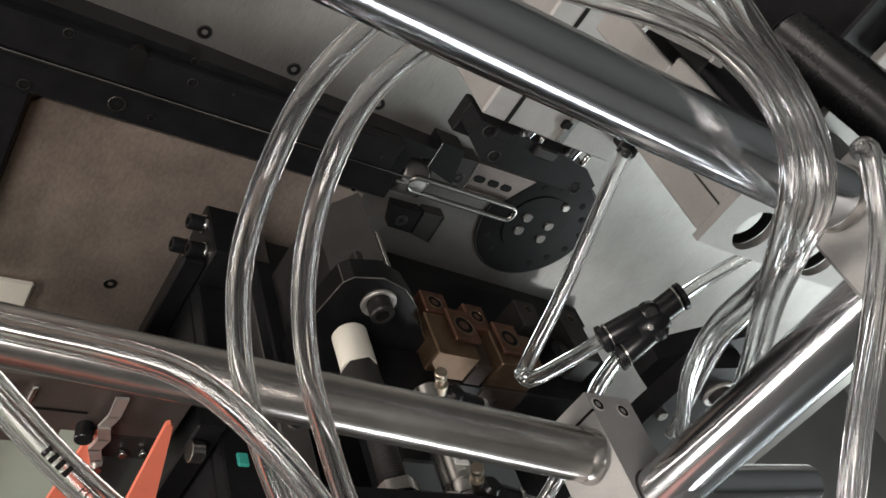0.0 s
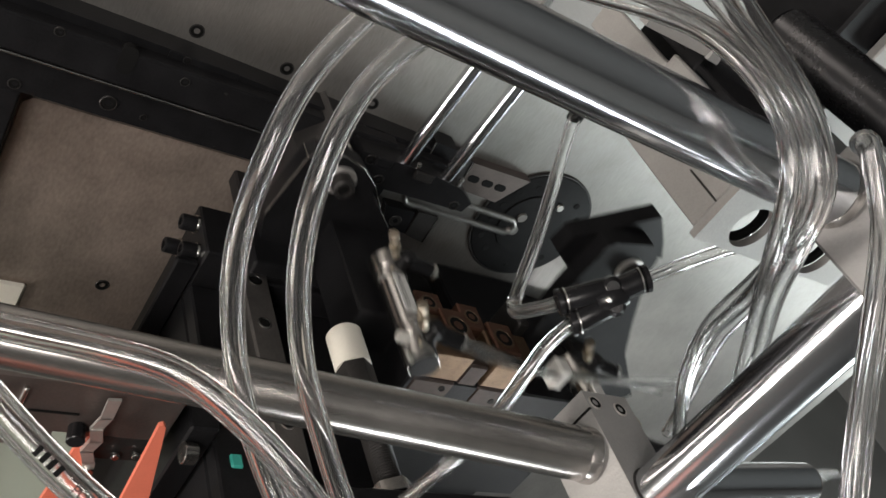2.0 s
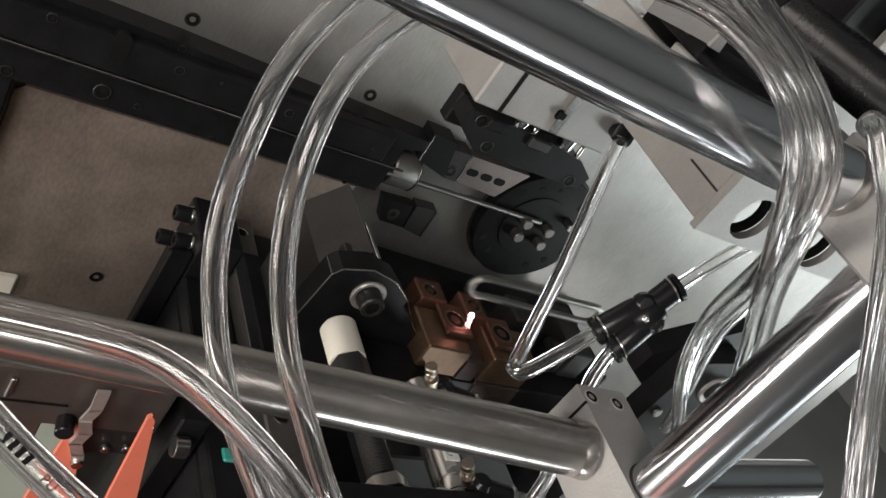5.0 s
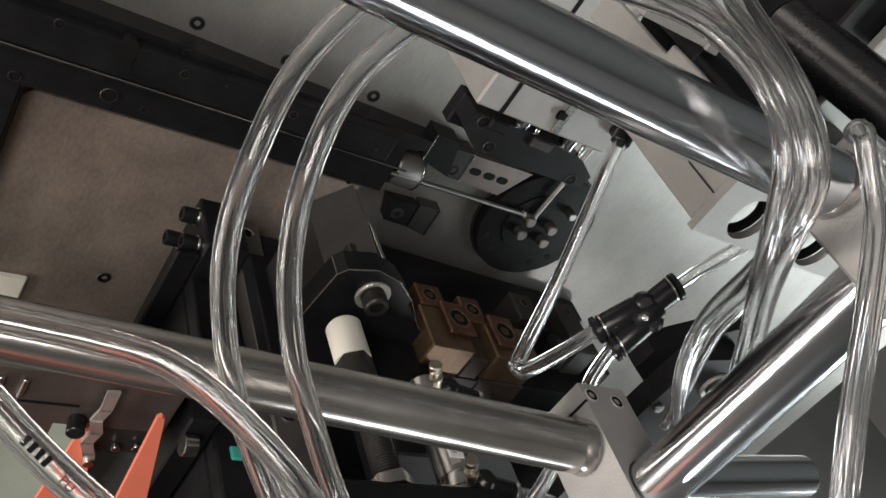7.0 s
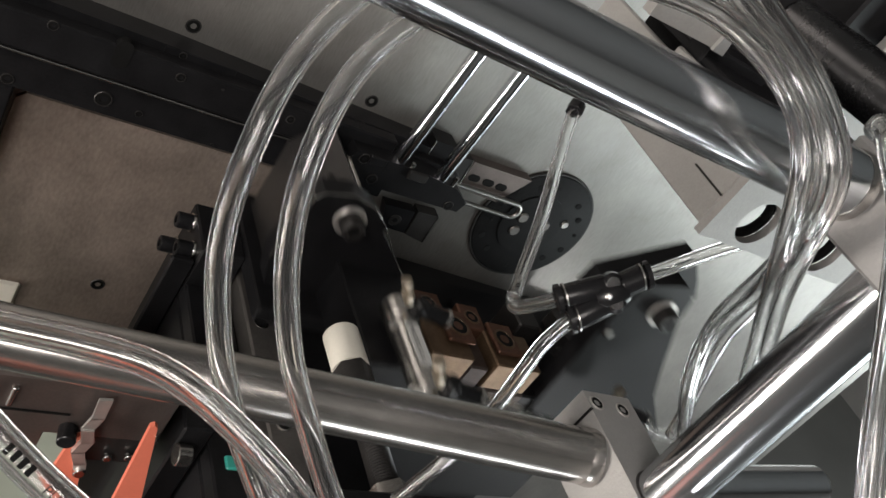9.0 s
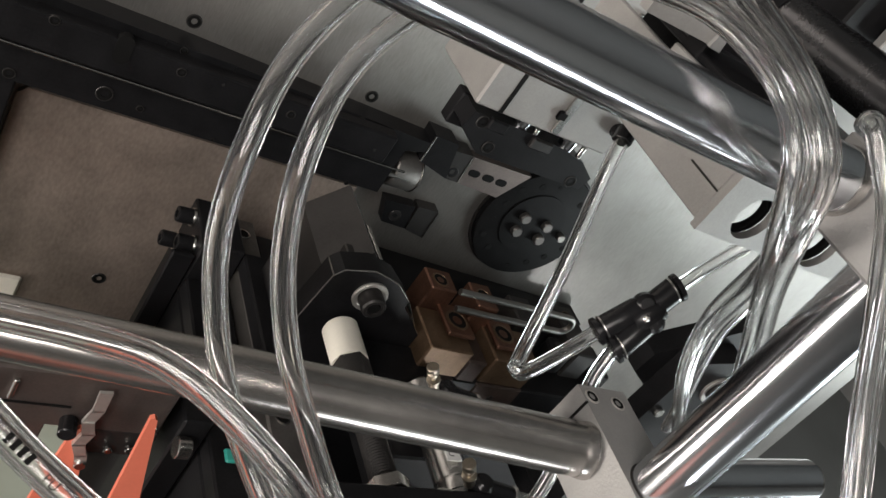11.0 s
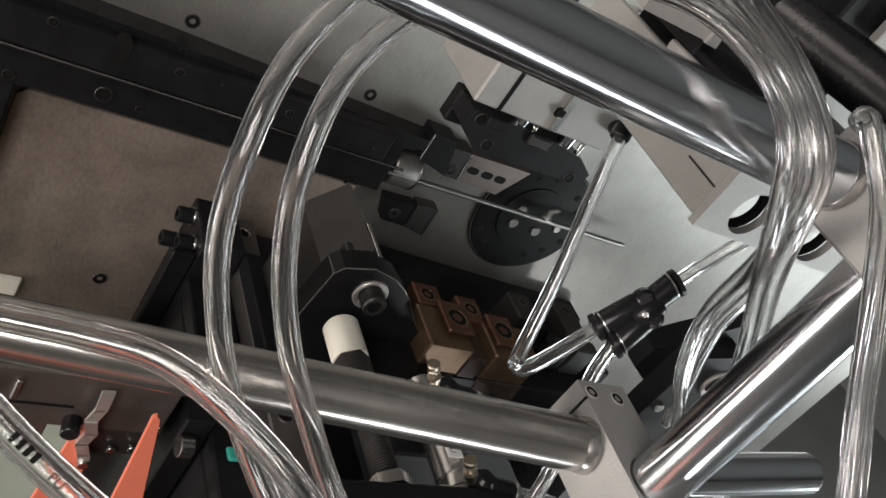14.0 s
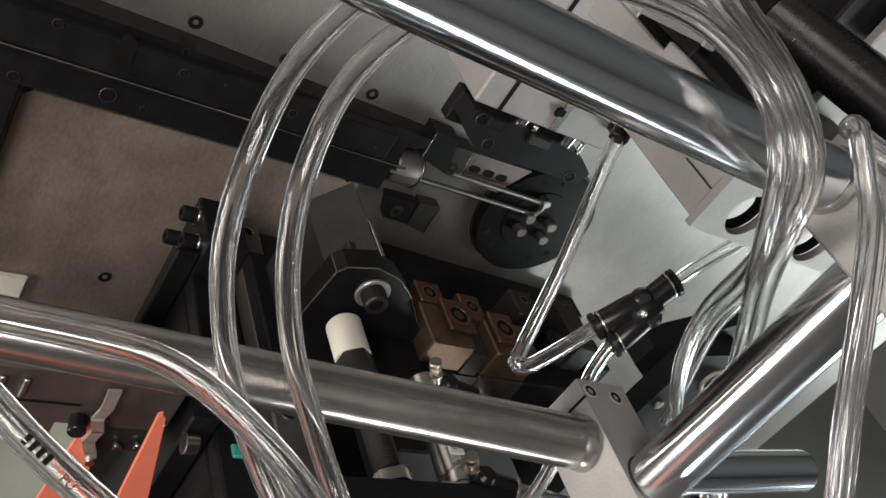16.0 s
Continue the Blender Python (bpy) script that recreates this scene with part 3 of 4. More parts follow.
def left_arm():
    a = thing("transfer_arm", (-0.26, -0.17, 1.03), "black steel transfer arm with a large socket bolt", "transfer arm", "transfer arms")
    part("top_block", prism([(-0.300, 1.117), (-0.276, 1.143), (-0.268, 1.136), (-0.262, 1.045), (-0.300, 1.045)], -0.185, -0.115, 0.0012), DARK, a)
    part("arm", prism([(-0.305, 1.132), (-0.300, 1.138), (-0.280, 1.1425), (-0.260, 1.137), (-0.243, 1.124), (-0.243, 1.118), (-0.226, 1.104), (-0.188, 1.070), (-0.185, 1.035), (-0.30, 1.035), (-0.312, 1.075)], -0.203, -0.186, 0.0012), BLACK, a)
    part("notch_pad", box(-0.290, -0.276, -0.1865, -0.17, 1.120, 1.134, 0.001), DARK, a)
    part("slide", box(-0.312, -0.21, -0.23, -0.10, 1.036, 1.05, 0.0015), BLACK, a)
    big_bolt(-0.2725, -0.203, 1.1215, a)
    part("edge_wear", box(-0.2695, -0.2665, -0.184, -0.150, 1.1365, 1.1385, 0.0003), STEEL, a)
    front = [(-0.305, 1.132), (-0.300, 1.138), (-0.280, 1.1425), (-0.260, 1.137), (-0.243, 1.124), (-0.226, 1.104), (-0.188, 1.070)]
    for (x0, z0), (x1, z1) in zip(front, front[1:]):
        part("worn_edge", rod((x0, -0.2033, z0), (x1, -0.2033, z1), 0.00045, 8, edge=0), STEEL, a)
    part("worn_edge", rod((-0.305, -0.203, 1.132), (-0.312, -0.203, 1.075), 0.00045, 8, edge=0), MIDSTEEL, a)
    part("worn_edge", rod((-0.305, -0.203, 1.132), (-0.305, -0.187, 1.132), 0.0006, 8, edge=0), STEEL, a)
    part("bracket", box(-0.262, -0.205, -0.30, -0.2035, 1.048, 1.085, 0.0015), BLACK, a)
    air_cylinder(-0.236, 1.098, -0.262, -0.345, a, True)
    return a


def right_arm():
    a = thing("transfer_arm", (-0.07, -0.27, 1.05), "black steel transfer arm with a notched top", "transfer arm", "transfer arms")
    part("top_block", prism([(-0.122, 1.176), (-0.120, 1.194), (-0.058, 1.234), (-0.036, 1.214), (-0.024, 1.200), (-0.102, 1.165)], -0.2845, -0.268, 0.0012), BLACK, a)
    part("arm", prism([(-0.106, 1.155), (-0.103, 1.205), (-0.098, 1.210), (-0.064, 1.218), (-0.049, 1.207), (-0.044, 1.188), (-0.012, 1.135), (0.007, 1.107), (0.06, 1.06), (0.04, 1.03), (-0.10, 1.03)], -0.302, -0.285, 0.0012), BLACK, a)
    part("slide", box(-0.11, -0.0, -0.30, -0.16, 1.03, 1.048, 0.0015), BLACK, a)
    big_bolt(-0.0665, -0.302, 1.1905, a)
    part("screw", rod((-0.098, -0.302, 1.162), (-0.098, -0.305, 1.162), 0.004, 16), STEEL, a)
    air_cylinder(-0.070, 1.105, -0.33, -0.42, a, False)
    return a


SIDE_SCREWS = ((-0.068, 1.0455), (-0.091, 1.0385), (-0.060, 1.0135))


def slide_rails():
    b = thing("slide_bed", (-0.29, -0.15, 0.55), "black steel bed with a drilled slide rail", "slide bed")
    part("bed", box(-0.345, -0.205, -0.30, -0.05, 0.56, 1.005, 0.002), BLACK, b)
    part("bed_back", box(-0.30, -0.205, -0.0495, -0.001, 0.56, 0.98, 0.002), BLACK, b)
    part("side_wall", box(-0.345, -0.312, -0.105, -0.052, 1.0055, 1.053, 0.0015), BLACK, b)
    part("cheek", box(-0.363, -0.3455, -0.106, -0.1, 0.80, 1.040, 0.0015), BLACK, b)
    part("lower_wall", box(-0.345, -0.312, -0.30, -0.106, 1.0055, 1.02, 0.0015), BLACK, b)
    part("rail", box(-0.310, -0.287, -0.31, -0.04, 1.0055, 1.034, 0.0015), MIDSTEEL, b, "grey steel slide rail")
    for k in range(6):
        y = -0.058 - 0.045 * k
        part("rail_screw", lathe((-0.2985, y, 1.034), (-0.2985, y, 1.0346), [(0, 0.0056), (0.6, 0.0056), (1, 0.0050), (1, 0.0042), (0.1, 0.0038)], 20), STEEL, b)
        part("rail_bore", lathe((-0.2985, y, 1.0341), (-0.2985, y, 1.0344), [(0, 0.0044), (1, 0.0042)], 20), INK_SHADE, b)
    part("rear_wall", box(-0.286, -0.21, -0.10, -0.05, 1.0055, 1.03, 0.0015), BLACK, b)
    for y, z in SIDE_SCREWS:
        cap_screw((-0.3455, y, z), (-1, 0, 0), 0.0125, b, 0.013, BLACK)
        part("washer", lathe((-0.3455, y, z), (-0.3475, y, z), [(0, 0.0075), (0.6, 0.0075), (1, 0.0071)], 24), STEEL, b)


def stop_bolt():
    s = thing("stop_bolt", (-0.287, -0.3, 1.101), "threaded stop bolt with a white nylon tip", "stop bolt")
    x, z = -0.2875, 1.1015
    part("tip", lathe((x, -0.216, z), (x, -0.246, z), [(0, 0.0105), (0.05, 0.0117), (1, 0.0117)], 40), NYLON, s, "white nylon tip")
    part("hex", rod((x, -0.246, z), (x, -0.270, z), 0.0122, 6, edge=0.001), DARK, s)
    part("shank", rod((x, -0.27, z), (x, -0.36, z), 0.0072, 24), BLACK, s)
    for k in range(26):
        y = -0.285 - 0.0018 * k
        part("thread", lathe((x, y, z), (x, y - 0.0016, z), [(0, 0.0072), (0.5, 0.0082), (1, 0.0072)], 24), DARK, s)
    part("nut", rod((x, -0.332, z), (x, -0.34, z), 0.0135, 6, edge=0.0008), DULL, s, "bright lock nut")
    part("post", box(-0.34, -0.21, -0.372, -0.341, 0.9, 1.115, 0.002), BLACK, s, "black steel cross bar")
    part("foot", box(-0.34, -0.21, -0.372, -0.305, 0.55, 0.9, 0.002), BLACK, s)


bend_head, swing, pin_group = bending_head()
wire_chuck()
grip_body, grip = gripper()
wire = wires()
back_electrodes = weld_station()
arm_l = left_arm()
arm_r = right_arm()
slide_rails()
stop_bolt()

# ---- guard clamps, brackets and hoses in front of the machine ----
EYE = Vector((-0.567, -0.573, 1.438))


def clamp_block():
    c = thing("clamp_block", (-0.303, -0.43, 1.23), "sand-blasted aluminium clamp block joining two guard bars", "clamp block", "clamp blocks")
    part("block", prism([(-0.3165, 1.237), (-0.3165, 1.265), (-0.2905, 1.265), (-0.2905, 1.237)][::-1], -0.478, -0.398, 0.0008), ALU, c)
    part("slit", box(-0.3172, -0.3160, -0.4072, -0.4064, 1.236, 1.2652, 0), INK_SHADE, c)
    for x, y in ((-0.3118, -0.4035), (-0.2982, -0.4050)):
        part("bore_rim", lathe((x, y, 1.2645), (x, y, 1.2654), [(0, 0.0034), (0.7, 0.0034), (1, 0.0031), (1, 0.0027), (0.2, 0.0026)], 24), WASHER, c)
        part("bore", lathe((x, y, 1.2640), (x, y, 1.2653), [(0, 0.0026), (1, 0.0026), (1, 0.0015), (0.2, 0.0014)], 20), INK_SHADE, c)
    part("bar_collar", sweep([Vector((-0.3036 + 0.0108 * math.cos(k * math.pi / 24), -0.4446 + 0.0108 * math.sin(k * math.pi / 24), 1.2652)) for k in range(49)], 0.0006, 8), DARK, c)
    d = thing("clamp_block", (-0.313, -0.445, 1.39), "sand-blasted aluminium clamp block at the bars' corner", "clamp block", "clamp blocks")
    part("block", box(-0.328, -0.300, -0.486, -0.4135, 1.3735, 1.4005, 0.0010), ALU, d)
    part("cheek", box(-0.2995, -0.270, -0.486, -0.4265, 1.3735, 1.3990, 0.0010), ALU2, d)
    part("clamp_screw", lathe((-0.314, -0.4700, 1.3737), (-0.314, -0.4700, 1.3722), [(0, 0.0045), (0.7, 0.0045), (1, 0.0040), (1, 0.0030), (0.3, 0.0028)], 24), BLACK, d)


def holed_plate(x0, x1, z0, z1, y0, y1, holes):
    """A sheet with round holes (x, z, r) cut through it."""
    bm = bmesh.new()
    loops = [[(x0, z0), (x1, z0), (x1, z1), (x0, z1)]]
    loops += [[(x + r * math.cos(k * math.pi / 20), z + r * math.sin(k * math.pi / 20)) for k in range(40)] for x, z, r in holes]
    edges = []
    for loop in loops:
        vs = [bm.verts.new((x, y0, z)) for x, z in loop]
        edges += [bm.edges.new((vs[k], vs[(k + 1) % len(vs)])) for k in range(len(vs))]
    bmesh.ops.triangle_fill(bm, use_beauty=True, edges=edges)
    out = bmesh.ops.extrude_face_region(bm, geom=bm.faces[:])
    bmesh.ops.translate(bm, vec=(0, y1 - y0, 0), verts=[g for g in out["geom"] if isinstance(g, bmesh.types.BMVert)])
    bmesh.ops.recalc_face_normals(bm, faces=bm.faces)
    return bm


def bracket():
    """A folded silver bracket with round cut-outs, carried by the guard."""
    b = thing("sensor_bracket", (-0.25, -0.33, 1.33), "silver aluminium bracket with round cut-outs", "bracket")
    part("side_plate", box(-0.282, -0.278, -0.358, -0.285, 1.329, 1.371, 0.0008), ALU2, b)
    part("rear_plate", box(-0.282, -0.278, -0.2848, -0.225, 1.350, 1.366, 0.0008), ALU2, b)
    part("groove", box(-0.2824, -0.2815, -0.3575, -0.337, 1.3430, 1.3438, 0), DARK, b)
    holes = ((-0.2580, 1.3400, 0.0105), (-0.2060, 1.3385, 0.0105))
    part("front_plate", holed_plate(-0.2825, -0.178, 1.3265, 1.375, -0.3625, -0.3585, holes), ALU2, b)
    # dark rings stand in for the shade on the holes' inner walls
    for x, z, r in holes:
        part("cut_out_shade", sweep([Vector((x + r * math.cos(k * math.pi / 24), -0.3555, z + r * math.sin(k * math.pi / 24))) for k in range(49)], 0.0022, 10), INK_SHADE, b)
    part("top_plate", box(-0.278, -0.16, -0.358, -0.25, 1.371, 1.375, 0.0008), BLACK, b, "black steel top plate")


def upper_works():
    u = thing("upper_slide", (-0.2, -0.25, 1.36), "black steel slide blocks over the bracket", "slide unit")
    part("block", box(-0.262, -0.215, -0.30, -0.235, 1.352, 1.372, 0.001), BLACK, u)
    part("block", box(-0.245, -0.20, -0.29, -0.262, 1.366, 1.376, 0.001), BLACK, u)
    part("upright", box(-0.205, -0.16, -0.285, -0.22, 1.36, 1.55, 0.0015), BLACK, u)
    part("upright", box(-0.158, -0.12, -0.275, -0.19, 1.36, 1.55, 0.0015), BLACK, u)
    part("screw", rod((-0.214, -0.299, 1.362), (-0.214, -0.303, 1.362), 0.004, 16), STEEL, u)
    part("light_strip", prism([(-0.322, 1.379), (-0.322, 1.392), (-0.2795, 1.387), (-0.2785, 1.380)][::-1], -0.303, -0.297, 0.0006), ALU2, u, "light aluminium strip")
    part("strip_end", prism([(-0.2845, 1.3795), (-0.2835, 1.3875), (-0.2785, 1.3875), (-0.2775, 1.3795)][::-1], -0.3055, -0.3035, 0.0004), ALU, u)
    part("front_block", box(-0.279, -0.236, -0.298, -0.285, 1.366, 1.380, 0.001), BLACK, u)
    part("screw", rod((-0.238, -0.298, 1.370), (-0.238, -0.3005, 1.370), 0.0022, 14), STEEL, u)
    part("plate", box(-0.182, -0.06, -0.292, -0.287, 1.355, 1.387, 0.0008), ALU2, u, "plain aluminium plate")
    part("upper_plate", box(-0.183, -0.10, -0.294, -0.288, 1.4135, 1.46, 0.0008), ALU2, u, "plain aluminium plate")
    s = thing("black_shaft", (-0.225, -0.32, 1.40), "black plastic covered round shaft", "shaft")
    part("end_face", rod((-0.2291, -0.2790, 1.40146), (-0.22915, -0.2784, 1.40144), 0.0115, 40, edge=0), BLACK, s)
    part("shaft", rod((-0.229, -0.280, 1.4015), (-0.2185, -0.40, 1.4065), 0.0135, 48, edge=0.002), SATIN, s)


def front_cover():
    """The orange cover in front of the machine, seen mirrored in the bars."""
    c = thing("orange_cover", (-0.75, -0.86, 0.0), "orange painted sheet metal cover in front of the machine", "cover")
    part("top_sheet", box(-0.82, -0.52, -0.89, -0.72, 0.80, 0.815, 0.003), ORANGE, c)
    part("front_sheet", box(-0.82, -0.52, -0.735, -0.72, 0.0, 0.799, 0.003), ORANGE, c)


def lamp_screen():
    c = thing("lamp_screen", (0.07, -0.81, 0.0), "unseen dark sheet added to screen the lower bar from the front lamp", "panel", kind="structure")
    # added out of view; its top edge cuts the low lamp's light below the upper bar
    part("sheet", box(-0.46, 0.75, -0.82, -0.80, 0.0, 0.903, 0.003), OLIVE, c)


def left_works():
    p = thing("sensor_rail", (-0.45, -0.24, 1.0), "aluminium sensor rail with a spring clip", "rail")
    part("profile", box(-0.62, -0.374, -0.245, -0.205, 1.012, 1.058, 0.0015), OLDALU, p)
    part("lower_profile", box(-0.62, -0.435, -0.235, -0.20, 0.985, 1.0115, 0.001), OLDALU, p)
    part("end_plate", box(-0.42, -0.372, -0.243, -0.20, 0.988, 1.0115, 0.001), DARK, p)
    part("groove", box(-0.62, -0.43, -0.2456, -0.244, 1.030, 1.0315, 0), INK_SHADE, p)
    strap = ((-0.4185, 1.054), (-0.4175, 1.038), (-0.4200, 1.028), (-0.4165, 1.018), (-0.4190, 1.008), (-0.4145, 0.998), (-0.4130, 0.993))
    for (x0, z0), (x1, z1) in zip(strap, strap[1:]):
        part("clip", prism([(x0 - 0.0036, z0), (x0 + 0.0036, z0 + 0.0008), (x1 + 0.0034, z1), (x1 - 0.0034, z1 - 0.0008)][::-1], -0.2525 - 0.001 * (z0 < 1.03), -0.2505, 0.0004), WASHER, p, "bright spring clip")
    part("clip_screw", rod((-0.4125, -0.251, 0.9905), (-0.4125, -0.2555, 0.9905), 0.0036, 20), STEEL, p)
    part("knob", rod((-0.4275, -0.245, 1.0195), (-0.4290, -0.256, 1.0195), 0.0052, 20), PLASTIC, p)
    for x in (-0.475, -0.463):
        part("pin", rod((x, -0.246, 1.035), (x, -0.246, 1.05), 0.0018, 12), STEEL, p)
    for x, z in ((-0.386, 0.998), (-0.398, 0.996), (-0.38, 1.02)):
        part("screw", rod((x, -0.244, z), (x, -0.2475, z), 0.0028, 14), STEEL, p)
    f = thing("orange_guide_blade", (-0.395, -0.29, 1.0), "orange painted pointed sheet metal blade", "guide blade", "orange blades")
    part("blade", prism([(-0.4085, 1.0845), (-0.4065, 1.086), (-0.4045, 1.084), (-0.362, 0.90), (-0.407, 0.90), (-0.4045, 1.01)][::-1], -0.2915, -0.2885, 0.0004), ORANGE, f)
    part("foot", box(-0.42, -0.36, -0.295, -0.255, 0.892, 0.90, 0.001), ORANGE, f)
    g = thing("orange_guide_blade", (-0.41, -0.25, 0.95), "orange painted pointed sheet metal blade behind the clip", "guide blade", "orange blades")
    part("blade", prism([(-0.4245, 1.016), (-0.4205, 1.02), (-0.4165, 1.012), (-0.391, 0.90), (-0.432, 0.90)][::-1], -0.2505, -0.2475, 0.0004), ORANGE, g)
    h = thing("green_cover", (-0.45, -0.17, 0.6), "pale green painted sheet metal cover", "cover")
    part("sheet", box(-0.75, -0.385, -0.16, -0.157, 0.56, 0.93, 0.0008), GREEN, h)
    part("fold", box(-0.75, -0.385, -0.18, -0.1605, 0.915, 0.93, 0.0008), GREEN, h)
    part("rib", box(-0.452, -0.448, -0.166, -0.1605, 0.56, 0.914, 0.001), GREEN, h)
    t = thing("teal_connector", (-0.333, -0.262, 1.0), "small teal plastic connector", "connector")
    part("body", box(-0.336, -0.328, -0.266, -0.256, 0.998, 1.022, 0.001), TEAL, t)
    part("lead", rod((-0.332, -0.26, 0.9), (-0.332, -0.26, 0.998), 0.002, 12), PLASTIC, t)
    v = thing("black_post", (-0.345, -0.24, 0.55), "black steel post beside the slide", "post")
    part("post", box(-0.366, -0.347, -0.25, -0.20, 0.56, 1.035, 0.0015), BLACK, v)
    part("roller", rod((-0.366, -0.256, 1.018), (-0.357, -0.256, 1.018), 0.007, 24), DULL, v)


def hoses():
    hose([(-0.4446, -0.3554, 1.373), (-0.461, -0.3673, 1.364), (-0.476, -0.3831, 1.3454), (-0.4817, -0.3967, 1.3253), (-0.4806, -0.4061, 1.3019), (-0.4725, -0.4139, 1.2789), (-0.4609, -0.4244, 1.2586), (-0.4474, -0.4435, 1.2442), (-0.4331, -0.4723, 1.2366)], 0.0034, "clear air hose hanging in a wide loop over the bars")
    hose([(-0.4289, -0.3641, 1.376), (-0.4482, -0.3743, 1.3641), (-0.4635, -0.3882, 1.3483), (-0.4688, -0.4017, 1.328), (-0.4653, -0.4121, 1.3054), (-0.4549, -0.422, 1.2825), (-0.4413, -0.4339, 1.2637), (-0.4309, -0.4486, 1.2519), (-0.4193, -0.4778, 1.2437)], 0.0034, "clear air hose hanging in a wide loop over the bars")
    hose([(-0.56, -0.375, 1.236), (-0.530, -0.391, 1.246), (-0.500, -0.407, 1.259), (-0.482, -0.418, 1.265), (-0.465, -0.433, 1.265), (-0.447, -0.451, 1.260), (-0.43, -0.47, 1.25)], 0.0040, "clear air hose lying across the lower bar")
    pr = hose([(-0.56, -0.40, 1.272), (-0.534, -0.426, 1.266), (-0.514, -0.446, 1.261), (-0.494, -0.465, 1.259), (-0.47, -0.488, 1.258)], 0.0040, "clear printed air hose close to the camera")
    # bundle at the corner of the guard
    bundle = (
        ([(-0.4057, -0.3695, 1.3937), (-0.3985, -0.3871, 1.4013), (-0.391, -0.4003, 1.4052), (-0.384, -0.4151, 1.4049), (-0.3799, -0.4303, 1.4009), (-0.3766, -0.4402, 1.3932), (-0.3713, -0.4444, 1.383), (-0.3464, -0.4376, 1.3626), (-0.2924, -0.4189, 1.3242), (-0.2687, -0.4231, 1.2907), (-0.2545, -0.4442, 1.2537)], 0.0029),
        ([(-0.3938, -0.3894, 1.4137), (-0.3878, -0.4025, 1.4115), (-0.3841, -0.4171, 1.4097), (-0.381, -0.4309, 1.4063), (-0.3774, -0.4423, 1.4001), (-0.3728, -0.4481, 1.3917), (-0.3612, -0.4449, 1.3786), (-0.3276, -0.4243, 1.3521), (-0.2935, -0.4029, 1.3154), (-0.2807, -0.405, 1.287), (-0.2641, -0.4198, 1.2566)], 0.0027),
        ([(-0.3833, -0.3878, 1.4176), (-0.3798, -0.4033, 1.4137), (-0.3772, -0.4189, 1.4103), (-0.375, -0.4322, 1.406), (-0.3721, -0.4432, 1.3991), (-0.3675, -0.4472, 1.3907), (-0.3576, -0.4451, 1.3778), (-0.3233, -0.432, 1.3508), (-0.282, -0.4201, 1.3184), (-0.2594, -0.4199, 1.2881), (-0.2451, -0.4417, 1.2505)], 0.0029),
        ([(-0.3986, -0.3763, 1.4017), (-0.3933, -0.3911, 1.405), (-0.3862, -0.4062, 1.4073), (-0.3804, -0.4191, 1.4055), (-0.3757, -0.4325, 1.4005), (-0.3719, -0.4414, 1.3939), (-0.3673, -0.4441, 1.3851), (-0.348, -0.4383, 1.3674), (-0.312, -0.4176, 1.3386), (-0.2862, -0.4028, 1.3039), (-0.2723, -0.4102, 1.2733), (-0.2638, -0.4288, 1.2497)], 0.0027),
    )
    for pts, r in bundle:
        first, last = Vector(pts[0]) * 2.5 - Vector(pts[1]) * 1.5, Vector(pts[-1]) * 2 - Vector(pts[-2])
        pts = [tuple(first), *pts, tuple(last)]
        hose(pts, r, "clear air hose in a bundle over the guard bar", "hose bundle")
    hose([(-0.29, -0.398, 1.362), (-0.280, -0.400, 1.343), (-0.277, -0.400, 1.323), (-0.276, -0.400, 1.308), (-0.268, -0.400, 1.289), (-0.26, -0.40, 1.273), (-0.25, -0.40, 1.25)], 0.0026, "thin clear air hose behind the short bar")
    hose([(-0.298, -0.462, 1.4045), (-0.335, -0.452, 1.4065), (-0.366, -0.444, 1.4085), (-0.371, -0.447, 1.410), (-0.367, -0.455, 1.403), (-0.365, -0.463, 1.396), (-0.366, -0.480, 1.379), (-0.369, -0.496, 1.364), (-0.367, -0.510, 1.348)], 0.0026, "clear air hose hanging close beside the corner block")
    hose([(-0.298, -0.452, 1.4045), (-0.335, -0.444, 1.4065), (-0.362, -0.440, 1.4075), (-0.366, -0.445, 1.408), (-0.362, -0.456, 1.400), (-0.361, -0.466, 1.393), (-0.362, -0.482, 1.376), (-0.364, -0.497, 1.361), (-0.363, -0.512, 1.345)], 0.0026, "clear air hose hanging close beside the corner block")
    axis = Vector((0.02, -0.0195, -0.003)).normalized()
    face = (EYE - Vector((-0.514, -0.446, 1.261))).normalized()
    face = (face - axis * face.dot(axis)).normalized()
    side = face.cross(axis)
    for k in range(4):
        b = bmesh.new()
        bmesh.ops.create_cube(b, size=1)
        bmesh.ops.scale(b, vec=(0.0013, 0.0026, 0.0003), verts=b.verts)
        m = Matrix((axis, side, face)).transposed().to_4x4()
        c = Vector((-0.5165, -0.4436, 1.2614)) + axis * (0.0022 * k) + face * 0.0038
        bmesh.ops.transform(b, matrix=Matrix.Translation(c) @ m, verts=b.verts)
        part("print_bar", b, INK_SHADE, pr)
    letters("PU", Vector((-0.5165, -0.4436, 1.2614)) + axis * 0.0115 + face * 0.0041 - side * 0.0015, axis, side, 0.0032, DARK, pr)
    low = thing("short_bar", (-0.25, -0.445, 1.28), "short chrome bar end below the guard bar", "guard bar", "round guard bars")
    part("shaft", rod((-0.31, -0.443, 1.268), (-0.231, -0.447, 1.283), 0.0082, 40, edge=0.001), CHROME, low)
    part("end_face", rod((-0.231, -0.447, 1.283), (-0.2304, -0.44703, 1.28311), 0.0074, 32, edge=0), DULL, low)


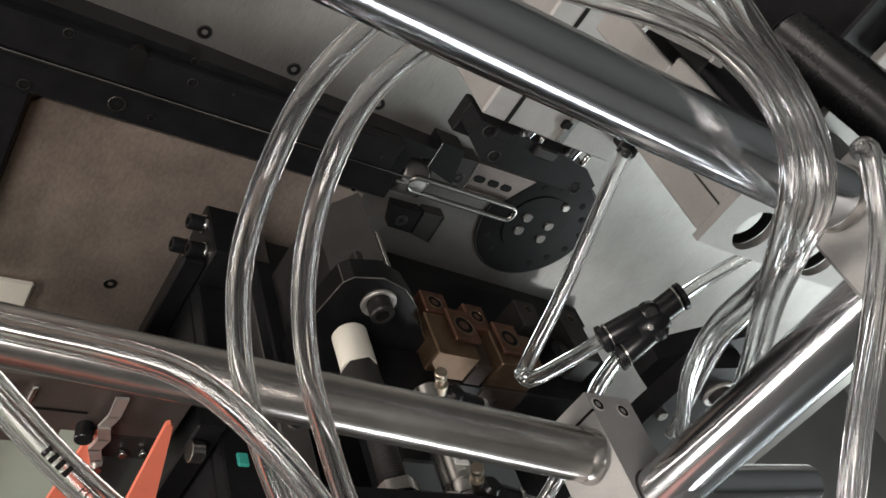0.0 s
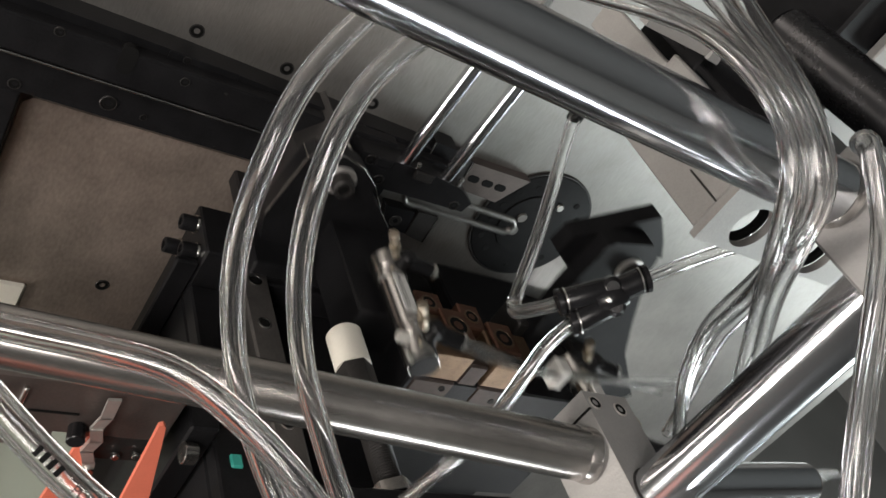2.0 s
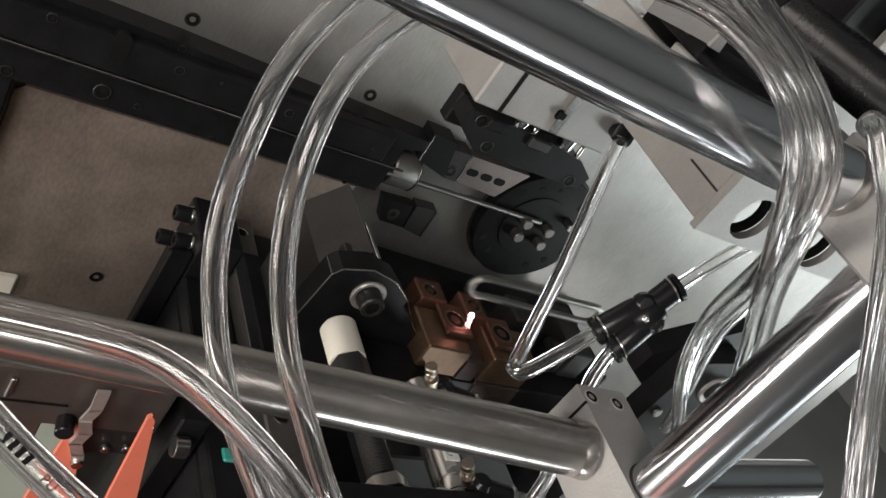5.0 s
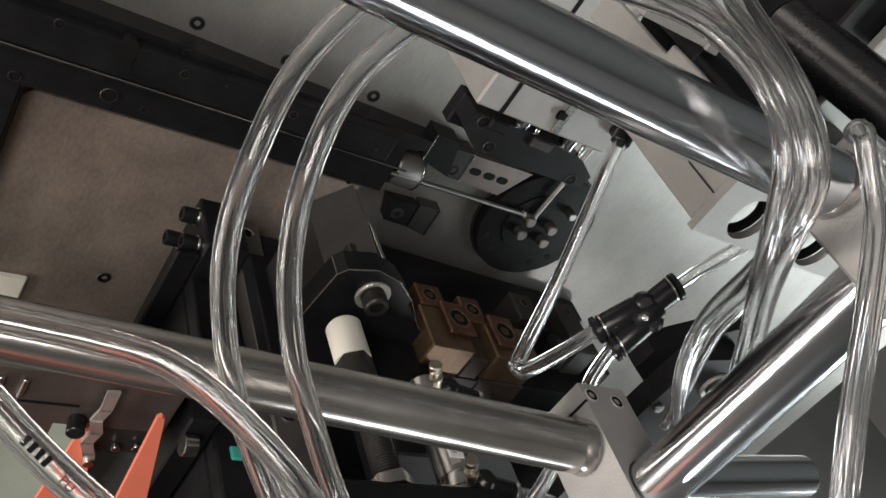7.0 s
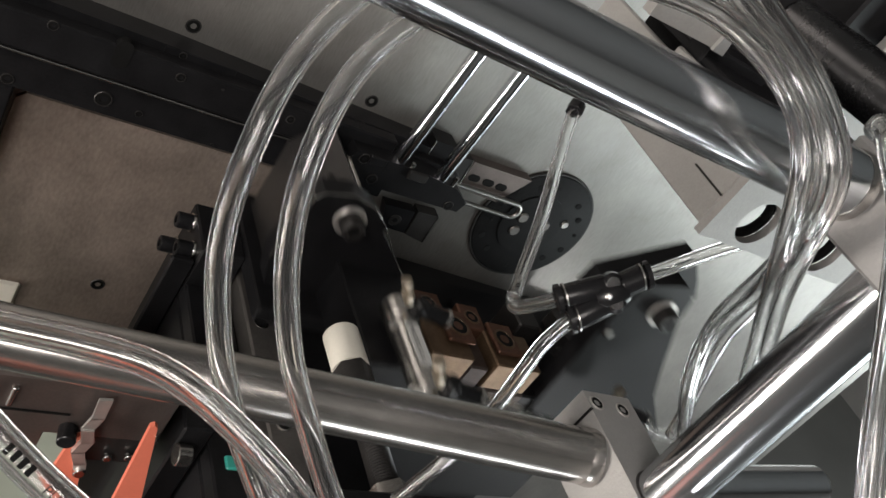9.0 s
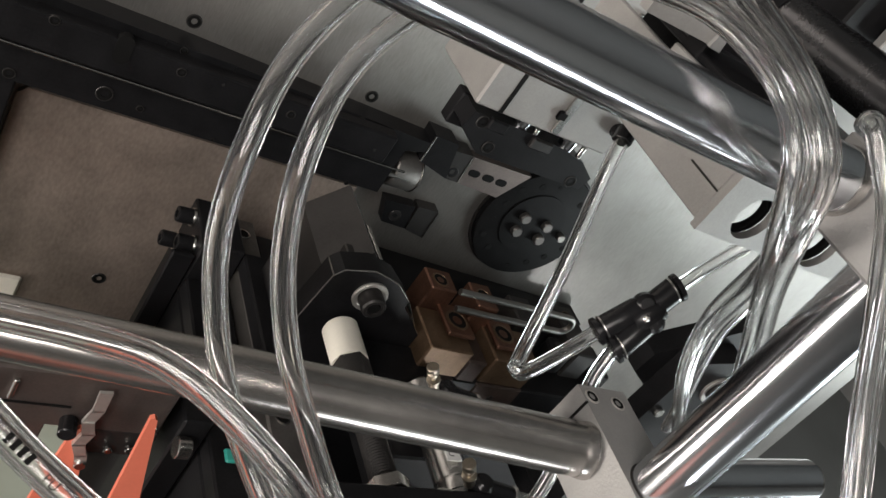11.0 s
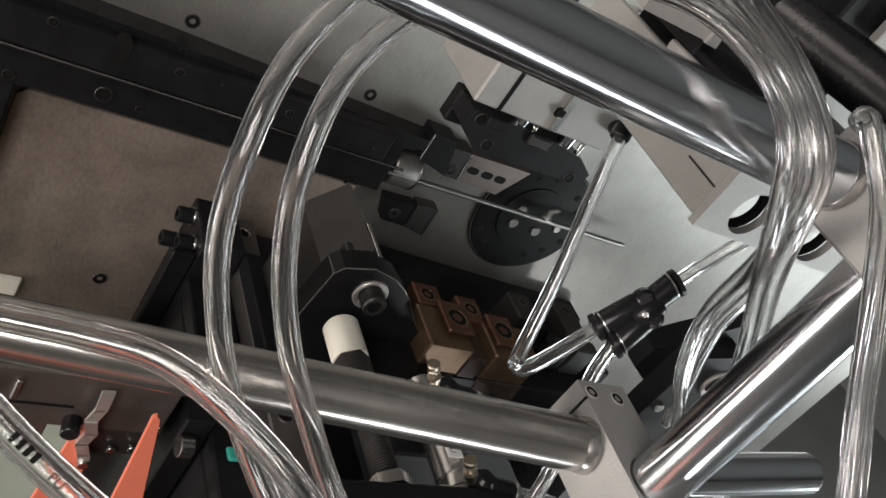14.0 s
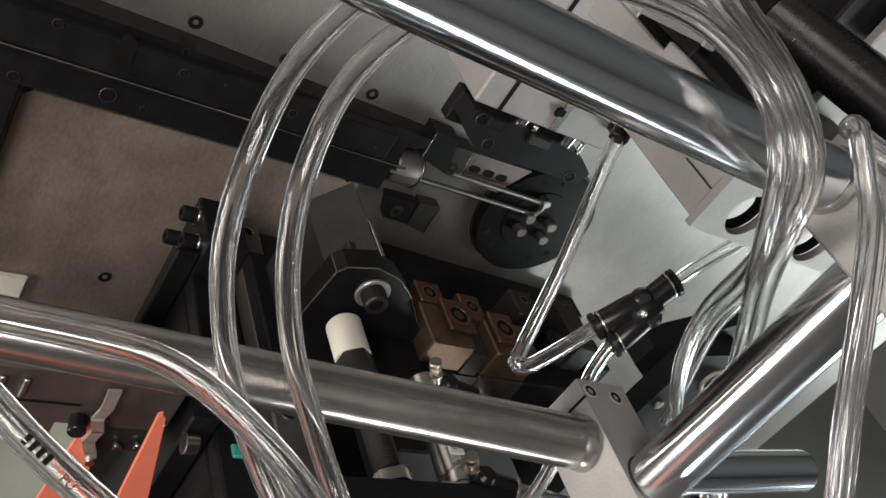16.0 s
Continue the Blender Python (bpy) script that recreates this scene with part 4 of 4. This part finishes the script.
def y_fitting():
    c = Vector((-0.260, -0.356, 1.271))
    f = thing("y_fitting", c, "black plastic push-in Y fitting joining clear hoses", "hose fitting")
    way = Vector((0.566, 0.673, -0.475)).normalized()
    a, b = Vector((-0.2715, -0.3545, 1.2595)), Vector((-0.2485, -0.3515, 1.289))
    d = (b - a).normalized()
    s = d.cross(way).normalized()
    s = s if s.z < 0 else -s
    low = a + s * 0.0108 + d * 0.003
    mid = a.lerp(b, 0.5)
    part("run", lathe(a, mid + d * 0.004, [(0, 0.0056), (0.1, 0.006), (0.8, 0.006), (1, 0.0045)], 28), PLASTIC, f)
    part("branch", lathe(low, mid + s * 0.0065 + d * 0.005, [(0, 0.0056), (0.1, 0.006), (0.75, 0.006), (1, 0.004)], 28), PLASTIC, f)
    part("body", lathe(mid + s * 0.0045 - d * 0.005, mid + s * 0.004 + d * 0.010, [(0, 0.006), (0.2, 0.0074), (0.75, 0.0072), (1, 0.0055)], 28), PLASTIC, f)
    for w, e in ((-0.0008, 0.0040), (0.0082, 0.0030)):
        q = mid + s * w + d * e
        part("shoulder", lathe(q - way * 0.0062, q + way * 0.0062, [(0, 0.003), (0.12, 0.0048), (0.5, 0.0055), (0.88, 0.0048), (1, 0.003)], 24), PLASTIC, f)
    part("neck", lathe(mid + s * 0.003, b, [(0, 0.0058), (0.4, 0.0055), (0.45, 0.0062), (0.95, 0.0062), (1, 0.0055)], 28), PLASTIC, f)
    for p, q in ((a, a - d * 0.0035), (b, b + d * 0.0035), (low, low - d * 0.0035)):
        part("release_ring", lathe(p, q, [(0, 0.0045), (0.2, 0.0045), (0.3, 0.0068), (0.9, 0.0068), (1, 0.006)], 28), PLASTIC, f)
        part("collar", rod(p + (p - q) * 0.1, p + (p - q) * 0.32, 0.0064, 28, edge=0), STEEL, f, "thin steel collar")
    c = mid + s * 0.004
    part("screw", rod(c - way * 0.0084, c - way * 0.0096, 0.0016, 12), STEEL, f)
    part("hose", sweep(spline([b - d * 0.004, b + d * 0.002, (-0.240, -0.350, 1.303), (-0.237, -0.354, 1.322), (-0.236, -0.36, 1.34)]), 0.0033, 16, 0.002), TUBE, f)
    part("hose", sweep(spline([low + d * 0.004, low - d * 0.002, (-0.269, -0.368, 1.242), (-0.2715, -0.376, 1.230), (-0.2725, -0.387, 1.208), (-0.273, -0.395, 1.18), (-0.273, -0.40, 1.14)]), 0.0036, 16, 0.0022), TUBE, f)
    h = thing("air_hose", BEND, "clear air hose bent back sharply to the fitting", "hose", "clear air hoses")
    part("hose", sweep(spline([(-0.25, -0.262, 1.352), (-0.268, -0.285, 1.319), (-0.273, -0.300, 1.293), (-0.278, -0.320, 1.259), (-0.2845, -0.3375, 1.229), BEND]), 0.0037, 18, 0.0023), TUBE, h)
    part("plug", rod((-0.2655, -0.281, 1.323), (-0.2685, -0.2855, 1.318), 0.0052, 6), PLASTIC, h, "black hexagonal plug")
    k = thing("air_hose", BEND, "short clear air hose between the bend and the fitting", "hose", "clear air hoses")
    part("hose", sweep(spline([BEND, (-0.2875, -0.3515, 1.2215), (-0.2795, -0.354, 1.241), a, a + d * 0.004]), 0.0037, 18, 0.0023), TUBE, k)
    knee = bmesh.new()
    bmesh.ops.create_uvsphere(knee, u_segments=20, v_segments=12, radius=0.0037, matrix=Matrix.Translation(BEND))
    part("bend", knee, TUBE, k)
    return f, h, k


BEND = (-0.2895, -0.3465, 1.2190)
clamp_block()
bracket()
upper_works()
left_works()
front_cover()
lamp_screen()
hoses()
y_fit, bent_hose, stub_hose = y_fitting()


# ---- welding light ----


def glow(name, color, power):
    m = bpy.data.materials.new(name)
    m.use_nodes = True
    e = m.node_tree.nodes.new("ShaderNodeEmission")
    e.inputs[0].default_value, e.inputs[1].default_value = (*color, 1), power
    m.node_tree.links.new(e.outputs[0], m.node_tree.nodes["Material Output"].inputs[0])
    return m


def spark(name, size, mat, label, long=1.0):
    bm = bmesh.new()
    bmesh.ops.create_icosphere(bm, subdivisions=2, radius=size)
    for v in bm.verts:
        v.co *= 1 + 0.25 * noise.noise(v.co * 900)
        v.co.z *= long
    return solid(name, bm, mat, (0, 0, 0), label, "spark", "welding sparks")


EMBER = spark("weld_ember", 0.0022, glow("ember_glow", (1, 0.45, 0.42), 25), "small pink-white glowing weld bead")
ARC = spark("weld_arc", 0.0035, glow("arc_glow", (1, 0.07, 0.06), 190), "red glowing weld seam")
FLASH = spark("weld_flash", 0.006, glow("flash_glow", (1, 0.36, 0.16), 420), "blinding orange-white welding flash on the seam")
SPARKS = [spark("flying_spark", 0.0007, glow("spark_glow", (1, 0.55, 0.32), 25), "glowing orange spark thrown off the weld", 5.0) for _ in range(7)]


# ---- what moves ----


def shifted(ob, rows):
    """Keys ob at its own place moved by the given offsets."""
    base = ob.location.copy()
    walk(ob, [(t, Matrix.Translation(base + Vector(d))) for t, *d in rows])


def motions():
    # bending head: out to bend, in to feed
    out = -0.010
    head = [(0, 0), (2.55, 0), (2.9, 1), (3.85, 1), (3.97, 0), (4.08, 0), (4.2, 0.6), (5.0, 1), (6.5, 1), (6.58, 0), (6.82, 0), (6.96, 1), (7.9, 1), (7.99, 0), (10.8, 0), (11.2, 1), (12.1, 1), (12.25, 0), (12.35, 0), (12.5, 1), (13.8, 1), (13.92, 0), (14.22, 0), (14.36, 1), (14.72, 1), (14.88, 0), (15.1, 0), (15.2, 1), (16, 1)]
    shifted(bend_head, [(t, 0, out * s, 0) for t, s in head])
    shifted(pin_group, [(t, 0, -0.018 * s, 0) for t, s in head])
    turn = [(0, -15), (2.6, -15), (2.75, -40), (3.0, -85), (3.4, -85), (3.55, -20), (4.0, -70), (6.3, -20), (6.6, -75), (6.9, -30), (7.3, -10), (7.5, 15), (7.65, 35), (7.8, 20), (8.0, -20), (11.0, -85), (11.7, -85), (11.95, -20), (12.3, -75), (12.6, -20), (13.0, 5), (13.3, 40), (13.5, -10), (13.8, -85), (14.3, -85), (14.5, -25), (15.0, -40), (15.3, -20), (15.6, 5), (15.85, 40), (16, 35)]
    base = swing.location.copy()
    times = sorted({t for t, _ in head} | {t for t, _ in turn})
    walk(swing, [(t, Matrix.Translation(base + Vector((0, -0.019 * np.interp(t, *zip(*head)), 0))) @ Matrix.Rotation(radians(-np.interp(t, *zip(*turn))), 4, "Y")) for t in times])

    # gripper comes down on the ring and goes back, the hose fitting with it
    down = [(0, 0), (0.1, 0.06), (0.2, 0.33), (0.3, 0.65), (0.4, 0.9), (0.5, 1), (1.95, 1), (2.05, 0.9), (2.1, 0.8), (2.2, 0.55), (2.3, 0.25), (2.4, 0.08), (2.5, 0), (8.28, 0), (8.4, 0.3), (8.5, 0.55), (8.6, 0.8), (8.7, 0.97), (8.8, 1), (10.25, 1), (10.75, 0), (16, 0)]
    shifted(grip, [(t, 0.0, 0.1 * s, -0.107 * s) for t, s in down])
    shifted(grip_body, [(t, 0.0, 0.1 * s, 0) for t, s in down])
    way = Vector((0.566, 0.673, -0.475)).normalized()
    c = y_fit.location.copy()
    walk(y_fit, [(t, Matrix.Translation(c + s * Vector((-0.015, 0.016, -0.002))) @ Matrix.Rotation(radians(14 * s), 4, way)) for t, s in down])
    # the bend of the hose drops back with the fitting; each piece turns to reach from the bend to its far end
    knee, knee_far = Vector(BEND), Vector((-0.2796, -0.3042, 1.2288))
    for ob, end, end_far in ((bent_hose, (-0.268, -0.285, 1.319), (-0.2428, -0.2139, 1.2976)), (stub_hose, (-0.2715, -0.3545, 1.2595), (-0.2879, -0.3356, 1.2599))):
        swing_by = (Vector(end) - knee).rotation_difference(Vector(end_far) - knee_far)
        walk(ob, [(t, Matrix.Translation(knee.lerp(knee_far, s)) @ Quaternion().slerp(swing_by, s).to_matrix().to_4x4()) for t, s in down])

    # arms slide to the plate and back
    arms = [(0, 0), (0.55, 0), (0.7, 0.45), (0.85, 0.85), (1.0, 1), (1.9, 1), (2.0, 0.88), (2.1, 0.55), (2.2, 0.15), (2.3, 0), (8.8, 0), (8.9, 0.25), (9.0, 0.55), (9.1, 0.85), (9.2, 0.98), (9.35, 1), (10.2, 1), (10.35, 0.6), (10.55, 0), (16, 0)]
    shifted(arm_l, [(t, 0, 0.132 * s, 0.012 * s) for t, s in arms])
    shifted(arm_r, [(t, 0, 0.140 * s, -0.004 * s) for t, s in arms])

    # back electrodes close on the ring
    shut = [(0, 0), (2.35, 0), (2.5, 1), (4.9, 1), (5.05, 0), (10.6, 0), (10.75, 1), (13.15, 1), (13.28, 0), (16, 0)]
    for e in back_electrodes:
        shifted(e, [(t, 0, 0, 0.018 * s) for t, s in shut])

    # weld light: inside the bed until the current flows
    seam, rest = Vector((-0.184, -0.199, 1.121)), Vector((-0.15, -0.196, 1.03))
    for ob, spans in ((EMBER, ((3.66, 5.0), (11.98, 13.16))), (ARC, ((3.86, 4.12), (12.12, 12.38))), (FLASH, ((3.87, 3.93), (11.98, 12.22)))):
        rows = [(0, rest)]
        for a, b in spans:
            p = seam + Vector((0, -0.004, 0.002)) if ob is FLASH else seam + Vector((0.003, 0, -0.004)) if ob is ARC else seam
            rows += [(a - 0.034, rest), (a, p), (b, p), (b + 0.034, rest)]
        walk(ob, [(t, Matrix.Translation(q)) for t, q in rows + [(16, rest)]])
    for k, ob in enumerate(SPARKS):
        a = 11.985 + 0.014 * k
        d = Vector((0.10 * math.sin(2.4 * k), 0.03 + 0.04 * math.cos(1.7 * k), 0.09 + 0.05 * math.sin(1.1 * k + 1)))
        lean = Matrix.Rotation(radians(25 * math.sin(2.4 * k)), 4, "Y")
        end = seam + d * 1.6 + Vector((0, 0, -0.45))
        walk(ob, [(0, Matrix.Translation(rest) @ lean), (a, Matrix.Translation(rest) @ lean), (a + 0.04, Matrix.Translation(seam) @ lean), (a + 0.16, Matrix.Translation(seam + d) @ lean), (a + 0.45, Matrix.Translation(end) @ lean), (16, Matrix.Translation(end) @ lean)])

    # wire and rings
    at_chuck, at_weld = Vector((-0.1165, WY, WZ - 0.006)), Vector((-0.157, -0.193, 1.113))
    gone = Vector((-0.10, -0.10, 0.35))
    span = at_weld - at_chuck

    def carried(k0):
        """Where a ring lies from the time it is gripped: on the arms, on the electrodes, thrown off."""
        return [(k0, at_chuck), (k0 + 1.9, at_chuck), (k0 + 2.0, at_chuck + span * 0.12), (k0 + 2.1, at_chuck + span * 0.45), (k0 + 2.2, at_chuck + span * 0.85), (k0 + 2.3, at_weld), (k0 + 4.93, at_weld), (k0 + 5.0, at_weld + Vector((0.012, -0.01, 0.03))), (k0 + 5.1, at_weld + Vector((0.05, 0.05, 0.0))), (k0 + 5.35, at_weld + Vector((0.08, 0.09, -0.5))), (k0 + 5.5, at_weld + Vector((0.08, 0.09, -0.9)))]

    ring_a = carried(0)
    walk(wire["ring_a"], [(t, Matrix.Translation(p)) for t, p in ring_a] + [(16, Matrix.Translation(ring_a[-1][1]))])

    # the feed wire's end along the rail
    feed = [(0, -0.17), (2.85, -0.17), (2.95, -0.15), (3.05, -0.125), (3.2, 0.0), (3.35, 0.055), (3.45, 0.02), (3.9, 0.02), (4.0, 0.03), (4.2, -0.005), (5.0, -0.01), (5.5, -0.01), (6.2, 0.025), (6.5, 0.025), (6.6, 0.036), (6.7, 0.028), (6.8, 0.012), (6.95, -0.020), (7.9, -0.020), (8.0, -0.03), (8.05, -0.15), (8.2, -0.17), (11.2, -0.17), (11.3, -0.10), (11.5, 0.03), (11.7, 0.062), (11.85, 0.02), (12.15, 0.02), (12.3, 0.012), (12.45, -0.015), (13.8, -0.015), (13.9, 0.02), (14.0, 0.02), (14.5, 0.030), (14.75, 0.030), (14.87, 0.042), (15.0, 0.025), (15.15, -0.003), (15.25, -0.020), (16, -0.020)]
    walk(wire["feed"], [(t, Matrix.Translation((x, WY, WZ))) for t, x in feed])

    hook_up = Matrix.Rotation(radians(180), 4, "X")
    # hook: its own origin is the far bend; a = 0 lies along the wire ahead of it
    def hook_first(x, a):
        return Matrix.Translation((x, WY, WZ)) @ Matrix.Rotation(radians(-a), 4, "Y") @ Matrix.Translation((0.0, 0, 0)) @ hook_up @ Matrix.Translation((-0.002, 0, PITCH))

    def leg_pose(x, a):
        """a = 0: along the wire ahead of the bend; 180: folded back over it."""
        return Matrix.Translation((x, WY, WZ + H * (a / 180))) @ Matrix.Rotation(radians(180 - a), 4, "Y") @ Matrix.Translation((0, 0, H * (a / 180)))

    tip = Matrix.Translation((-(RING - PITCH), 0, 0))

    def hook_on_leg(x, a):
        return leg_pose(x, a) @ tip

    deep = lambda x: Matrix.Translation((x, 0.008, WZ))
    for k, t0, legs in (("b", 0.0, [(6.2, 0.020, 85), (6.5, 0.020, 88), (6.6, 0.032, 88), (6.7, 0.024, 88), (6.8, 0.008, 88), (6.95, -0.026, 88), (7.3, -0.026, 90), (7.4, -0.026, 108), (7.5, -0.026, 128), (7.6, -0.026, 164), (7.68, -0.026, 180), (7.92, -0.026, 180), (8.0, -0.035, 180), (8.1, -0.045, 180), (8.2, -0.0555, 180)]),
                        ("c", 8.3, [(13.8, -0.06, 0), (13.9, -0.03, 0), (14.0, 0.0, 0), (14.1, 0.05, 0), (14.2, 0.09, 0), (14.3, 0.085, 0), (14.38, 0.03, 10), (14.47, 0.022, 75), (14.6, 0.025, 88), (14.75, 0.025, 88), (14.87, 0.037, 88), (15.0, 0.02, 88), (15.15, -0.008, 88), (15.25, -0.026, 88), (15.5, -0.026, 92), (15.6, -0.026, 100), (15.7, -0.026, 112), (15.8, -0.026, 145), (15.9, -0.026, 172), (15.98, -0.026, 180), (16.0, -0.026, 180)])):
        leg, hook = wire["leg_" + k], wire["hook_" + k]
        first = legs[0][0]
        start = [(0, deep(-0.30)), (first - 0.3, deep(-0.30))]
        lrows = start + [(t, leg_pose(x, a)) for t, x, a in legs]
        if k == "b":
            hrows = [(0, deep(-0.3)), (2.6, deep(-0.3)), (3.36, hook_first(0.02, 0)), (3.42, hook_first(0.02, 30)), (3.5, hook_first(0.02, 85)), (3.9, hook_first(0.02, 85)), (4.0, hook_first(0.03, 85)), (4.2, hook_first(-0.005, 85)), (4.8, hook_first(-0.01, 85)), (5.1, hook_first(-0.01, 170)), (5.8, hook_first(0.05, 170))]
        else:
            hrows = [(0, deep(-0.3)), (11.1, deep(-0.3)), (11.74, hook_first(0.02, 0)), (11.8, hook_first(0.02, 30)), (11.9, hook_first(0.02, 82)), (12.15, hook_first(0.02, 82)), (12.3, hook_first(0.012, 82)), (12.45, hook_first(-0.015, 82)), (12.8, hook_first(-0.015, 85)), (13.0, hook_first(-0.015, 98)), (13.1, hook_first(-0.015, 120)), (13.2, hook_first(-0.015, 160)), (13.35, hook_first(-0.015, 176)), (13.8, hook_first(-0.015, 176)), (13.9, hook_first(0.02, 176)), (14.0, hook_first(0.06, 176)), (14.1, hook_first(0.12, 176)), (14.2, hook_first(0.17, 176))]
        hrows += [(t, hook_on_leg(x, a)) for t, x, a in legs if t > hrows[-1][0] + 0.01]
        if k == "b":
            done = carried(8.3)
            lp, hp = legs and leg_pose(-0.0555, 180), hook_on_leg(-0.0555, 180)
            lrows += [(t, Matrix.Translation(p - at_chuck) @ lp) for t, p in done]
            hrows += [(t, Matrix.Translation(p - at_chuck) @ hp) for t, p in done]
            lrows.append((16, lrows[-1][1]))
            hrows.append((16, hrows[-1][1]))
            brows = [(0, deep(-0.3)), (6.9, deep(-0.3)), (7.2, Matrix.Translation((-0.026, WY, WZ))), (7.92, Matrix.Translation((-0.026, WY, WZ))), (8.0, Matrix.Translation((-0.035, WY, WZ))), (8.1, Matrix.Translation((-0.045, WY, WZ))), (8.2, Matrix.Translation((-0.0555, WY, WZ)))]
            bp = brows[-1][1]
            brows += [(t, Matrix.Translation(p - at_chuck) @ bp) for t, p in done]
            brows.append((16, brows[-1][1]))
            walk(wire["base_b"], brows)
        walk(leg, lrows)
        walk(hook, hrows)


motions()
